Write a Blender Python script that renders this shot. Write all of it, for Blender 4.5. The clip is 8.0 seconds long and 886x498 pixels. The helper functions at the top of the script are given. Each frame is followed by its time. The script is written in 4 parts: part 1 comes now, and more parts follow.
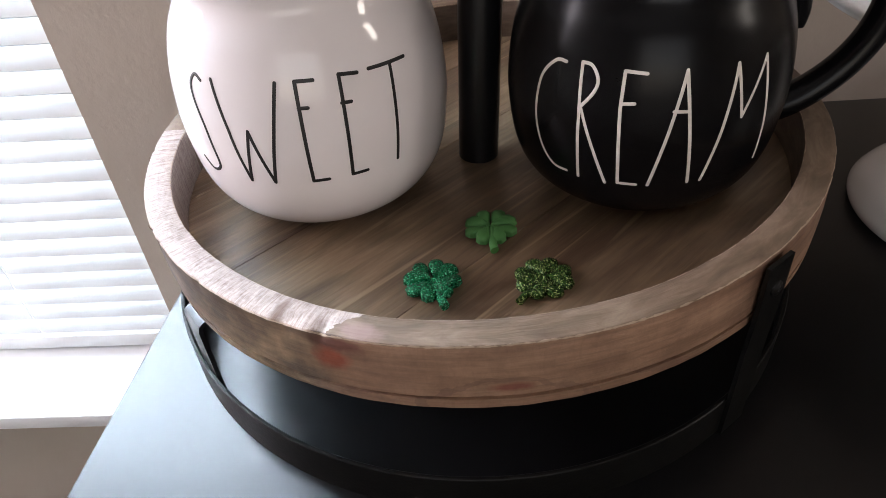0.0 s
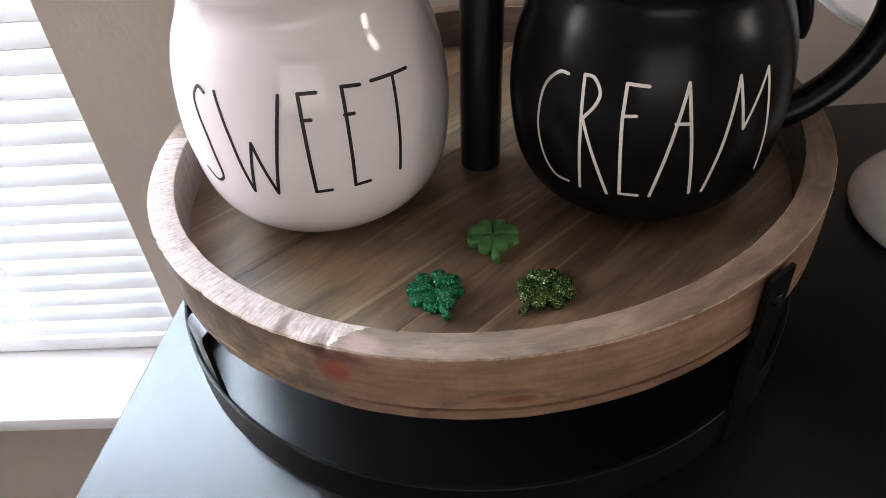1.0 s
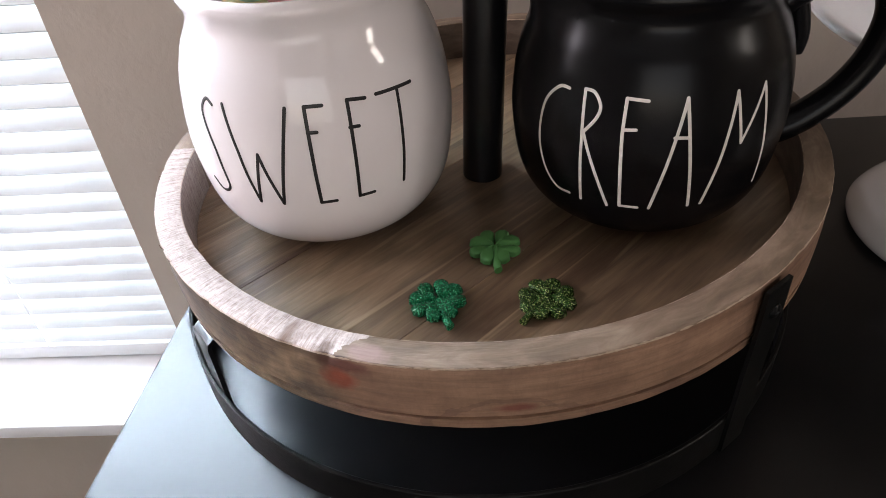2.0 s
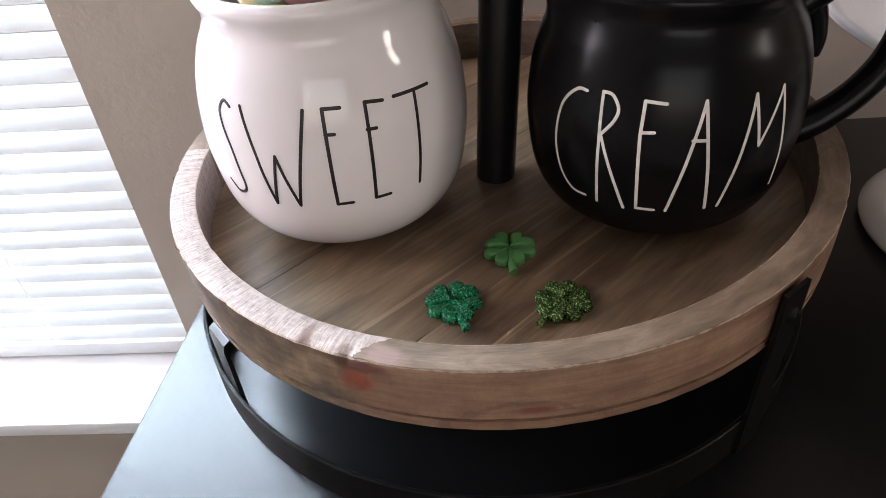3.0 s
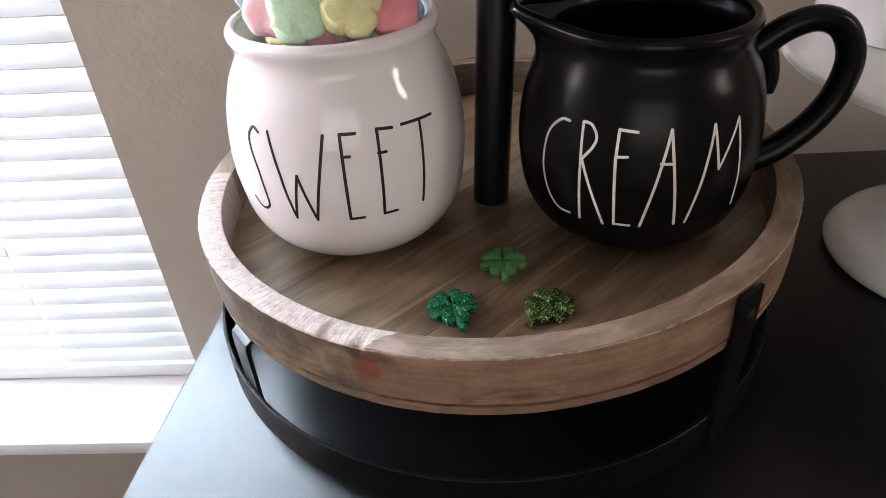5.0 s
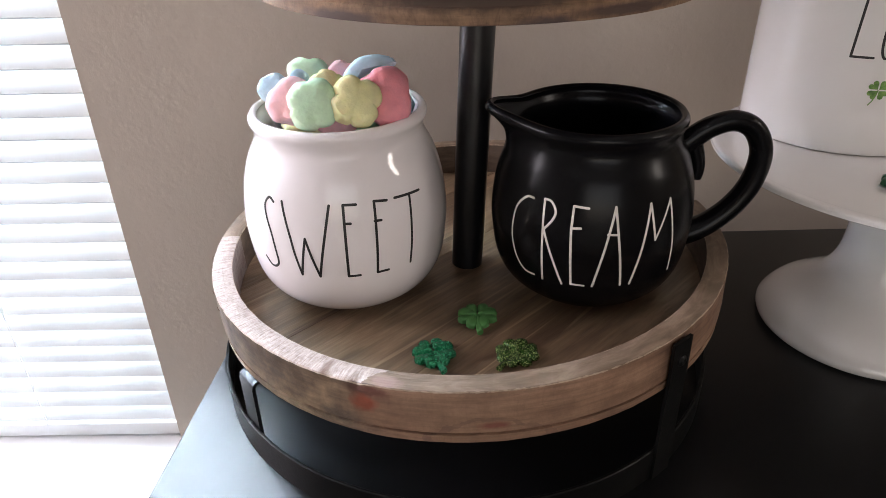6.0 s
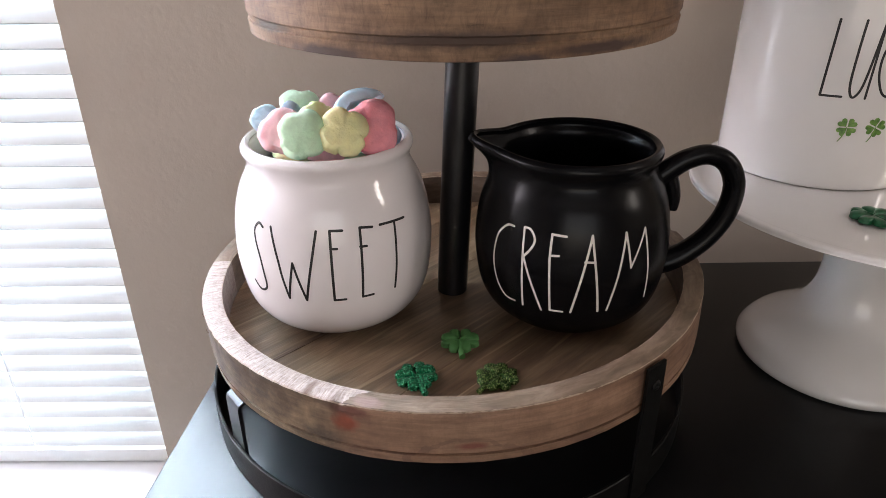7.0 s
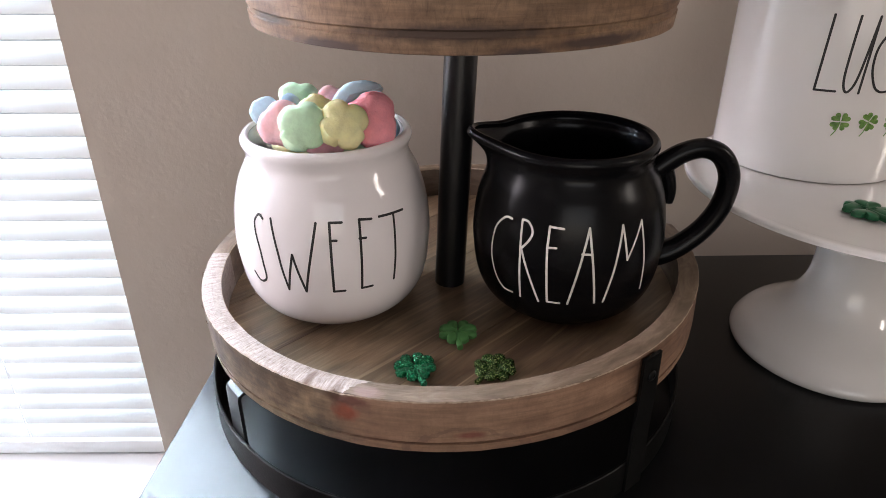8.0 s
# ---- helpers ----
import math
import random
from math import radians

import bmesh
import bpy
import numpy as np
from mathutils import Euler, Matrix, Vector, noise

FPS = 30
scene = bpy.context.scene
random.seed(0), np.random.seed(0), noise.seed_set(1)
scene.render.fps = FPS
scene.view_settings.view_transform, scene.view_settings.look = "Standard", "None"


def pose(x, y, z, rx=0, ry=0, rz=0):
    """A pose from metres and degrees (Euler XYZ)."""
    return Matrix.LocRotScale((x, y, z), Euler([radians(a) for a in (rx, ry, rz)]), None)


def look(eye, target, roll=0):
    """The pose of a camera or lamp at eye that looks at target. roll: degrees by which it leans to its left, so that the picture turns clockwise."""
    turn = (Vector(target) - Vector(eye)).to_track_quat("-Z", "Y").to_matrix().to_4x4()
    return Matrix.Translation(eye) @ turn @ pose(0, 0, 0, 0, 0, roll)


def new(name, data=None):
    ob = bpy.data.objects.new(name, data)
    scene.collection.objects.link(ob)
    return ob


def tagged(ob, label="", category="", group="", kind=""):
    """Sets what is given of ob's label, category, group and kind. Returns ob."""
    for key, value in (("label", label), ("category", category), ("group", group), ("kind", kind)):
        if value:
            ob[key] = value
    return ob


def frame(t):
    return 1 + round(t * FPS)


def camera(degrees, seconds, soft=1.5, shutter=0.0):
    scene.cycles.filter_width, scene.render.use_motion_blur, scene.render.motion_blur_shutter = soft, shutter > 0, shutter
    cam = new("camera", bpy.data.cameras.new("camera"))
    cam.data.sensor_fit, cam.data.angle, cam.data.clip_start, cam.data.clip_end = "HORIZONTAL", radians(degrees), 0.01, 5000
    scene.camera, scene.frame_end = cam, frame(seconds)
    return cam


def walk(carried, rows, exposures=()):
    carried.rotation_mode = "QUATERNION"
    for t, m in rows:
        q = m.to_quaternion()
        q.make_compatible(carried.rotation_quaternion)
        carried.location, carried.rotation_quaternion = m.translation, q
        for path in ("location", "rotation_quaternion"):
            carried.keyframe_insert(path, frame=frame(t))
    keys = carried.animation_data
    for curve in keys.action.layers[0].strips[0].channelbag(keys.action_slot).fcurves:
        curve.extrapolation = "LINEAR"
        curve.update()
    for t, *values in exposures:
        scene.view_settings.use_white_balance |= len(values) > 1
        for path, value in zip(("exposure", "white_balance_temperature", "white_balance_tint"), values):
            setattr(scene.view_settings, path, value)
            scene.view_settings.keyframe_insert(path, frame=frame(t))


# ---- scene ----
cam = camera(66.1, 8.0, 0.85)
PATH = [
    (0, (-0.0027, -0.3126, 0.2588), (-0.1090, 1.2352, -1.0033), -4.84),
    (0.5, (-0.0048, -0.3096, 0.2617), (-0.1065, 1.2311, -1.0095), -4.82),
    (1, (-0.0034, -0.3101, 0.2636), (-0.1102, 1.2337, -1.0033), -4.90),
    (1.2, (-0.0032, -0.3107, 0.2639), (-0.1095, 1.2375, -0.9978), -4.83),
    (2.3, (-0.0043, -0.3139, 0.2683), (-0.1157, 1.2466, -0.9776), -4.58),
    (2.5, (-0.0050, -0.3142, 0.2688), (-0.1222, 1.2443, -0.9791), -4.70),
    (3, (-0.0095, -0.3125, 0.2689), (-0.1257, 1.2434, -0.9824), -4.72),
    (3.5, (-0.0103, -0.3113, 0.2673), (-0.1268, 1.2496, -0.9778), -4.70),
    (4, (-0.0085, -0.3127, 0.2695), (-0.1297, 1.2495, -0.9735), -4.84),
    (4.2, (-0.0074, -0.3138, 0.2706), (-0.1317, 1.2535, -0.9655), -4.80),
    (5.3, (-0.0131, -0.3685, 0.2898), (-0.0996, 1.2842, -0.8332), -3.32),
    (5.5, (-0.0159, -0.3806, 0.2961), (-0.0865, 1.2948, -0.7938), -2.82),
    (6, (-0.0138, -0.4025, 0.3074), (-0.0292, 1.3365, -0.6803), -1.25),
    (6.5, (-0.0058, -0.4132, 0.3098), (-0.0310, 1.3586, -0.6178), -1.12),
    (7, (-0.0057, -0.4153, 0.3103), (-0.0123, 1.3684, -0.5943), -0.51),
    (7.5, (-0.0071, -0.4156, 0.3100), (-0.0098, 1.3620, -0.6067), -0.45),
    (8, (-0.0086, -0.4188, 0.3113), (0.0037, 1.3557, -0.6112), -0.11),
]
walk(cam, [(t, look(eye, target, roll)) for t, eye, target, roll in PATH])

# ---- light ----
world = bpy.data.worlds.new("world")
scene.world = world
world.use_nodes = True
wn = world.node_tree.nodes
sky = wn.new("ShaderNodeTexSky")
sky.sky_type = "NISHITA"
sky.sun_disc = False
sky.sun_elevation, sky.sun_rotation = radians(35), radians(200)
world.node_tree.links.new(sky.outputs[0], wn["Background"].inputs[0])
wn["Background"].inputs[1].default_value = 0.1


def area(name, eye, target, sx, sy, watts, color):
    lamp = bpy.data.lights.new(name, "AREA")
    lamp.shape, lamp.size, lamp.size_y, lamp.energy, lamp.color = "RECTANGLE", sx, sy, watts, color
    ob = new(name, lamp)
    ob.matrix_world = look(eye, target)
    return ob


# daylight outside the blind, and in the east and south openings of the room
area("window_daylight", (-0.91, 0.62, 0.55), (-0.91, -1, 0.55), 1.2, 1.8, 330, (0.67, 0.815, 1.0))
# added fill lamp from the left; no window is known on this side
area("west_fill", (-1.56, -0.02, 0.56), (0, -0.06, 0.2), 0.36, 0.9, 25, (1.0, 0.91, 0.99))
area("east_window_daylight", (1.98, -0.70, 0.92), (0, -0.4, 0.2), 0.24, 0.6, 6.5, (1.0, 0.90, 0.82))
area("south_window_daylight", (0.1, -2.68, 0.45), (0.1, 0, 0.3), 1.7, 1.3, 10.5, (1.0, 0.94, 0.93))

# ---- materials ----


def mat(name, rough=0.5, metal=0.0, color=(0.8, 0.8, 0.8), coat=0.0):
    m = bpy.data.materials.new(name)
    m.use_nodes = True
    b = m.node_tree.nodes["Principled BSDF"]
    b.inputs["Base Color"].default_value = (*color, 1)
    b.inputs["Roughness"].default_value = rough
    b.inputs["Metallic"].default_value = metal
    b.inputs["Coat Weight"].default_value = coat
    b.inputs["Coat Roughness"].default_value = 0.06
    return m, m.node_tree, b


def tex_coord(nt, out="Object", scale=(1, 1, 1), rot=(0, 0, 0)):
    tc = nt.nodes.new("ShaderNodeTexCoord")
    mp = nt.nodes.new("ShaderNodeMapping")
    mp.inputs["Scale"].default_value = scale
    mp.inputs["Rotation"].default_value = rot
    nt.links.new(tc.outputs[out], mp.inputs["Vector"])
    return mp.outputs["Vector"]


def noise_tex(nt, vec, scale, detail=4, rough=0.55, distort=0.0):
    n = nt.nodes.new("ShaderNodeTexNoise")
    n.inputs["Scale"].default_value = scale
    n.inputs["Detail"].default_value = detail
    n.inputs["Roughness"].default_value = rough
    n.inputs["Distortion"].default_value = distort
    nt.links.new(vec, n.inputs["Vector"])
    return n.outputs["Fac"]


def ramp(nt, fac, stops):
    r = nt.nodes.new("ShaderNodeValToRGB")
    el = r.color_ramp.elements
    while len(el) < len(stops):
        el.new(0.5)
    for e, (p, c) in zip(el, stops):
        e.position, e.color = p, (*c, 1)
    nt.links.new(fac, r.inputs["Fac"])
    return r.outputs["Color"]


def mix(nt, fac, a, b, mode="MIX"):
    n = nt.nodes.new("ShaderNodeMix")
    n.data_type, n.blend_type = "RGBA", mode
    for sock, val in ((n.inputs["Factor"], fac), (n.inputs["A"], a), (n.inputs["B"], b)):
        if isinstance(val, (int, float)):
            sock.default_value = val
        elif isinstance(val, tuple):
            sock.default_value = (*val, 1)
        else:
            nt.links.new(val, sock)
    return n.outputs["Result"]


def math_node(nt, op, a, b=None, c=None):
    n = nt.nodes.new("ShaderNodeMath")
    n.operation = op
    for i, v in enumerate((a, b, c)):
        if v is None:
            continue
        if isinstance(v, (int, float)):
            n.inputs[i].default_value = v
        else:
            nt.links.new(v, n.inputs[i])
    return n.outputs[0]


def bump(nt, b, height, strength, dist):
    n = nt.nodes.new("ShaderNodeBump")
    n.inputs["Strength"].default_value = strength
    n.inputs["Distance"].default_value = dist
    nt.links.new(height, n.inputs["Height"])
    nt.links.new(n.outputs["Normal"], b.inputs["Normal"])


def painted_wall():
    m, nt, b = mat("wall_paint", 0.75)
    v = tex_coord(nt)
    big = noise_tex(nt, v, 2.5, 3)
    fine = noise_tex(nt, v, 140, 3, 0.6)
    nt.links.new(ramp(nt, big, [(0.3, (0.40, 0.343, 0.284)), (0.7, (0.435, 0.375, 0.314))]), b.inputs["Base Color"])
    mid = noise_tex(nt, v, 45, 2)
    bump(nt, b, math_node(nt, "ADD", fine, mid), 0.24, 0.0016)
    return m


def plain_noise(name, c1, c2, scale, rough, bump_h=0.0, metal=0.0, coat=0.0, r2=None, gloss=None):
    m, nt, b = mat(name, rough, metal, c1, coat)
    v = tex_coord(nt)
    n = noise_tex(nt, v, scale, 4)
    nt.links.new(ramp(nt, n, [(0.3, c1), (0.7, c2)]), b.inputs["Base Color"])
    if r2 is not None:
        mr = nt.nodes.new("ShaderNodeMapRange")
        mr.inputs["To Min"].default_value, mr.inputs["To Max"].default_value = rough, r2
        nt.links.new(noise_tex(nt, v, scale * 3.1, 5), mr.inputs["Value"])
        nt.links.new(mr.outputs[0], b.inputs["Roughness"])
    if bump_h:
        bump(nt, b, noise_tex(nt, v, scale * 6, 3), 0.4, bump_h)
    if gloss is not None:
        b.inputs["Specular IOR Level"].default_value = gloss
    return m


def uv_knot(nt, uv, at, sx, sy):
    """1 inside a soft oval spot round the UV place, 0 outside."""
    mp = nt.nodes.new("ShaderNodeMapping")
    mp.vector_type = "POINT"
    mp.inputs["Location"].default_value = (-at[0] / sx, -at[1] / sy, 0)
    mp.inputs["Scale"].default_value = (1 / sx, 1 / sy, 0)
    nt.links.new(uv, mp.inputs["Vector"])
    w = nt.nodes.new("ShaderNodeVectorMath")
    w.operation = "LENGTH"
    nt.links.new(mp.outputs[0], w.inputs[0])
    rag = noise_tex(nt, uv, 160, 3)
    d = math_node(nt, "ADD", w.outputs["Value"], math_node(nt, "MULTIPLY_ADD", rag, 1.1, -0.55))
    mr = nt.nodes.new("ShaderNodeMapRange")
    mr.inputs["From Min"].default_value, mr.inputs["From Max"].default_value = 1.25, 0.55
    nt.links.new(d, mr.inputs["Value"])
    return mr.outputs[0]


# heights along the rim's profile of its outer and inner top edges
TOPV, INV = 0.0386, 0.0515


def wood(name, c_dark, c_mid, c_light, coord="UV", rot=0.0, grain=1.0, rough=0.62, knots=(), seam=None, vary=0.0, arcs=(), streaks=0.0, sawn=0.0):
    """Stained softwood; the grain runs along x of the coordinates, in metres."""
    m, nt, b = mat(name, rough)
    tc = nt.nodes.new("ShaderNodeTexCoord")
    base = tc.outputs[coord]
    if vary:
        oi = nt.nodes.new("ShaderNodeObjectInfo")
        sh = nt.nodes.new("ShaderNodeVectorMath")
        sh.operation = "MULTIPLY_ADD"
        cx = nt.nodes.new("ShaderNodeCombineXYZ")
        nt.links.new(oi.outputs["Random"], cx.inputs[0])
        nt.links.new(oi.outputs["Random"], cx.inputs[2])
        sh.inputs[1].default_value = (7, 7, 7)
        nt.links.new(cx.outputs[0], sh.inputs[0])
        nt.links.new(base, sh.inputs[2])
        src = sh.outputs[0]
    else:
        src = base

    def mapped(sx, sy):
        mp = nt.nodes.new("ShaderNodeMapping")
        mp.inputs["Rotation"].default_value = (0, 0, rot)
        mp.inputs["Scale"].default_value = (1, 1, 1)
        nt.links.new(src, mp.inputs["Vector"])
        m2 = nt.nodes.new("ShaderNodeMapping")
        m2.inputs["Scale"].default_value = (sx, sy, sy)
        nt.links.new(mp.outputs[0], m2.inputs["Vector"])
        return m2.outputs[0]

    broad = noise_tex(nt, mapped(7, 60 * grain), 1.0, 4, 0.6, 0.6)
    fine = noise_tex(nt, mapped(30, 750 * grain), 1.0, 4, 0.6, 0.2)
    blot = noise_tex(nt, mapped(18, 26), 1.0, 3, 0.5)
    col = ramp(nt, broad, [(0.32, c_dark), (0.5, c_mid), (0.68, c_light)])
    col = mix(nt, 0.42, col, ramp(nt, fine, [(0.3, (0.35, 0.33, 0.32)), (0.62, (1, 1, 1))]), "MULTIPLY")
    col = mix(nt, 0.5, col, ramp(nt, blot, [(0.35, (0.55, 0.52, 0.5)), (0.65, (1.1, 1.08, 1.05))]), "MULTIPLY")
    if streaks:
        pale_line = ramp(nt, noise_tex(nt, mapped(5, 105), 1.0, 3, 0.5, 0.8), [(0.6, (0, 0, 0)), (0.7, (1, 1, 1))])
        col = mix(nt, math_node(nt, "MULTIPLY", pale_line, streaks), col, (0.34, 0.255, 0.165))
    if vary:
        col = mix(nt, vary, col, ramp(nt, oi.outputs["Random"], [(0.0, (0.6, 0.58, 0.56)), (0.5, (0.95, 0.93, 0.9)), (1.0, (1.35, 1.28, 1.2))]), "MULTIPLY")
    if sawn:
        # rough-sawn: fine marks across the grain, dark pores and worn patches
        saw = ramp(nt, noise_tex(nt, mapped(240, 75), 1.0, 6, 0.75, 1.6), [(0.34, (0.42, 0.4, 0.38)), (0.5, (1, 1, 1)), (0.68, (1.35, 1.34, 1.32))])
        col = mix(nt, sawn, col, saw, "MULTIPLY")
        wear = ramp(nt, noise_tex(nt, mapped(55, 80), 1.0, 6, 0.7, 0.4), [(0.36, (0.5, 0.48, 0.46)), (0.5, (1, 1, 1)), (0.66, (1.3, 1.28, 1.26))])
        col = mix(nt, sawn, col, wear, "MULTIPLY")
        pores = ramp(nt, noise_tex(nt, mapped(90, 900), 1.0, 3, 0.6), [(0.28, (0.3, 0.27, 0.25)), (0.36, (1, 1, 1))])
        col = mix(nt, sawn, col, pores, "MULTIPLY")
    for at, sx, sy in arcs:
        # a dark year ring, drawn out into an arch
        mp = nt.nodes.new("ShaderNodeMapping")
        mp.inputs["Location"].default_value = (-at[0] / sx, -at[1] / sy, 0)
        mp.inputs["Scale"].default_value = (1 / sx, 1 / sy, 0)
        nt.links.new(base, mp.inputs["Vector"])
        ln = nt.nodes.new("ShaderNodeVectorMath")
        ln.operation = "LENGTH"
        nt.links.new(mp.outputs[0], ln.inputs[0])
        wav = math_node(nt, "MULTIPLY_ADD", noise_tex(nt, base, 90, 3), 0.5, ln.outputs["Value"])
        band = math_node(nt, "COMPARE", wav, 1.25, 0.07)
        col = mix(nt, math_node(nt, "MULTIPLY", band, 0.4), col, (0.10, 0.055, 0.042))
    for at, sx, sy, c in knots:
        col = mix(nt, uv_knot(nt, base, at, sx, sy), col, c)
    if seam is not None:
        # the board left of the joint is paler, its sawn top edge raw and scored across
        sep = nt.nodes.new("ShaderNodeSeparateXYZ")
        nt.links.new(base, sep.inputs[0])
        wig = math_node(nt, "MULTIPLY_ADD", noise_tex(nt, base, 220, 3), 0.012, sep.outputs[0])
        slant = math_node(nt, "MULTIPLY_ADD", math_node(nt, "MAXIMUM", math_node(nt, "SUBTRACT", sep.outputs[1], 0.0375), 0.0), -1.1, wig)
        left = math_node(nt, "LESS_THAN", slant, seam + 0.006)
        vv = math_node(nt, "MULTIPLY_ADD", noise_tex(nt, base, 300, 3), 0.0010, sep.outputs[1])
        top = math_node(nt, "GREATER_THAN", vv, TOPV + 0.0005)
        raw = math_node(nt, "ADD", math_node(nt, "MULTIPLY", noise_tex(nt, mapped(760, 70), 1.0, 4, 0.7, 1.2), 0.6), math_node(nt, "MULTIPLY", noise_tex(nt, base, 330, 5, 0.7), 0.4))
        pale = ramp(nt, raw, [(0.36, (0.26, 0.185, 0.152)), (0.48, (0.46, 0.37, 0.325)), (0.62, (0.64, 0.55, 0.50))])
        sanded = noise_tex(nt, mapped(40, 130), 1.0, 5, 0.6, 0.5)
        tan = ramp(nt, sanded, [(0.3, (0.14, 0.096, 0.064)), (0.5, (0.225, 0.160, 0.110)), (0.72, (0.345, 0.258, 0.186))])
        mottle = ramp(nt, noise_tex(nt, base, 75, 5, 0.65), [(0.36, (0.5, 0.5, 0.48)), (0.52, (0.84, 0.9, 0.88)), (0.68, (1.3, 1.4, 1.38))])
        turnover = nt.nodes.new("ShaderNodeMapRange")
        turnover.interpolation_type = "SMOOTHSTEP"
        turnover.inputs["From Min"].default_value, turnover.inputs["From Max"].default_value = seam - 0.004, seam + 0.03
        nt.links.new(math_node(nt, "MULTIPLY_ADD", noise_tex(nt, base, 110, 4, 0.6), 0.02, sep.outputs[0]), turnover.inputs["Value"])
        # right of the joint: pinker board, colour also raised for warm light there
        side = mix(nt, turnover.outputs[0], mix(nt, 1.0, mix(nt, 1.0, col, mottle, "MULTIPLY"), (0.98, 1.03, 1.0), "MULTIPLY"), mix(nt, 1.0, mix(nt, 1.0, col, (1.36, 1.32, 1.3), "MULTIPLY"), ramp(nt, noise_tex(nt, base, 60, 5, 0.65), [(0.35, (0.82, 0.8, 0.8)), (0.62, (1.14, 1.15, 1.15))]), "MULTIPLY"))
        # the end of a patch let into the raw top
        slot = uv_knot(nt, base, (-0.3381, 0.0440), 0.0026, 0.0066)
        pale = mix(nt, math_node(nt, "MULTIPLY", slot, 0.75), pale, (0.2, 0.125, 0.09))
        col = mix(nt, top, side, mix(nt, left, tan, pale))
        # a pinkish bruise and a dark crevice where the boards meet
        col = mix(nt, math_node(nt, "MULTIPLY", uv_knot(nt, base, (seam + 0.0165, 0.0425), 0.0085, 0.0040), 0.75), col, (0.36, 0.235, 0.205))
        col = mix(nt, math_node(nt, "MULTIPLY", uv_knot(nt, base, (seam + 0.0050, 0.0392), 0.0062, 0.0009), 0.85), col, (0.05, 0.03, 0.024))
        # worn arrises along both edges of the top, and a darker inner face
        for at_v, wide in ((TOPV + 0.0004, 0.0005), (INV, 0.0004)):
            d = math_node(nt, "ABSOLUTE", math_node(nt, "SUBTRACT", sep.outputs[1], at_v))
            near = math_node(nt, "LESS_THAN", math_node(nt, "MULTIPLY_ADD", noise_tex(nt, base, 260, 4), 0.0022, d), 0.0009 + wide)
            col = mix(nt, math_node(nt, "MULTIPLY", near, 0.6), col, (0.55, 0.42, 0.31))
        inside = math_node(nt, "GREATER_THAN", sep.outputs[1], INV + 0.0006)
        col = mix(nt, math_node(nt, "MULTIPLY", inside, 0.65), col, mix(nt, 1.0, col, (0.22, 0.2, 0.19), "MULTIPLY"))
    nt.links.new(col, b.inputs["Base Color"])
    h = math_node(nt, "ADD", fine, math_node(nt, "MULTIPLY", broad, 0.6))
    bump(nt, b, h, 0.55, 0.0007)
    return m


def glitter(name, c1, c2):
    m, nt, b = mat(name, 0.26, 0.5, c1)
    v = tex_coord(nt)
    vo = nt.nodes.new("ShaderNodeTexVoronoi")
    vo.inputs["Scale"].default_value = 2700
    nt.links.new(v, vo.inputs["Vector"])
    sep = nt.nodes.new("ShaderNodeSeparateColor")
    nt.links.new(vo.outputs["Color"], sep.inputs[0])
    nt.links.new(ramp(nt, sep.outputs[0], [(0.0, tuple(x * 0.35 for x in c1)), (0.45, c1), (0.84, c1), (0.9, c2)]), b.inputs["Base Color"])
    geo = nt.nodes.new("ShaderNodeNewGeometry")
    sub = nt.nodes.new("ShaderNodeVectorMath")
    sub.operation = "MULTIPLY_ADD"
    sub.inputs[1].default_value = (1.3, 1.3, 1.3)
    ofs = nt.nodes.new("ShaderNodeVectorMath")
    ofs.operation = "SUBTRACT"
    ofs.inputs[1].default_value = (0.5, 0.5, 0.5)
    nt.links.new(vo.outputs["Color"], ofs.inputs[0])
    nt.links.new(ofs.outputs[0], sub.inputs[0])
    nt.links.new(geo.outputs["Normal"], sub.inputs[2])
    nor = nt.nodes.new("ShaderNodeVectorMath")
    nor.operation = "NORMALIZE"
    nt.links.new(sub.outputs[0], nor.inputs[0])
    nt.links.new(nor.outputs[0], b.inputs["Normal"])
    b.inputs["Coat Weight"].default_value = 0.25
    return m


def slat_material():
    m, nt, b = mat("blind_slat", 0.45, 0, (0.64, 0.655, 0.66))
    tr = nt.nodes.new("ShaderNodeBsdfTranslucent")
    tr.inputs["Color"].default_value = (0.85, 0.88, 0.9, 1)
    mx = nt.nodes.new("ShaderNodeMixShader")
    mx.inputs[0].default_value = 0.03
    nt.links.new(b.outputs[0], mx.inputs[1])
    nt.links.new(tr.outputs[0], mx.inputs[2])
    nt.links.new(mx.outputs[0], nt.nodes["Material Output"].inputs["Surface"])
    v = tex_coord(nt, "Object", (3, 120, 120))
    bump(nt, b, noise_tex(nt, v, 3, 3), 0.15, 0.0005)
    return m


def glass_material():
    m, nt, b = mat("window_glass", 0.0, 0, (0.95, 0.97, 0.97))
    b.inputs["Transmission Weight"].default_value = 1.0
    return m


def day_backdrop():
    m = bpy.data.materials.new("bright_sky")
    m.use_nodes = True
    nt = m.node_tree
    nt.nodes.remove(nt.nodes["Principled BSDF"])
    e = nt.nodes.new("ShaderNodeEmission")
    v = tex_coord(nt, "Object", (1, 1, 1))
    n = noise_tex(nt, v, 0.8, 3)
    nt.links.new(ramp(nt, n, [(0.3, (0.8, 0.87, 0.95)), (0.7, (0.95, 0.98, 1.0))]), e.inputs["Color"])
    e.inputs["Strength"].default_value = 15.0
    nt.links.new(e.outputs[0], nt.nodes["Material Output"].inputs["Surface"])
    return m


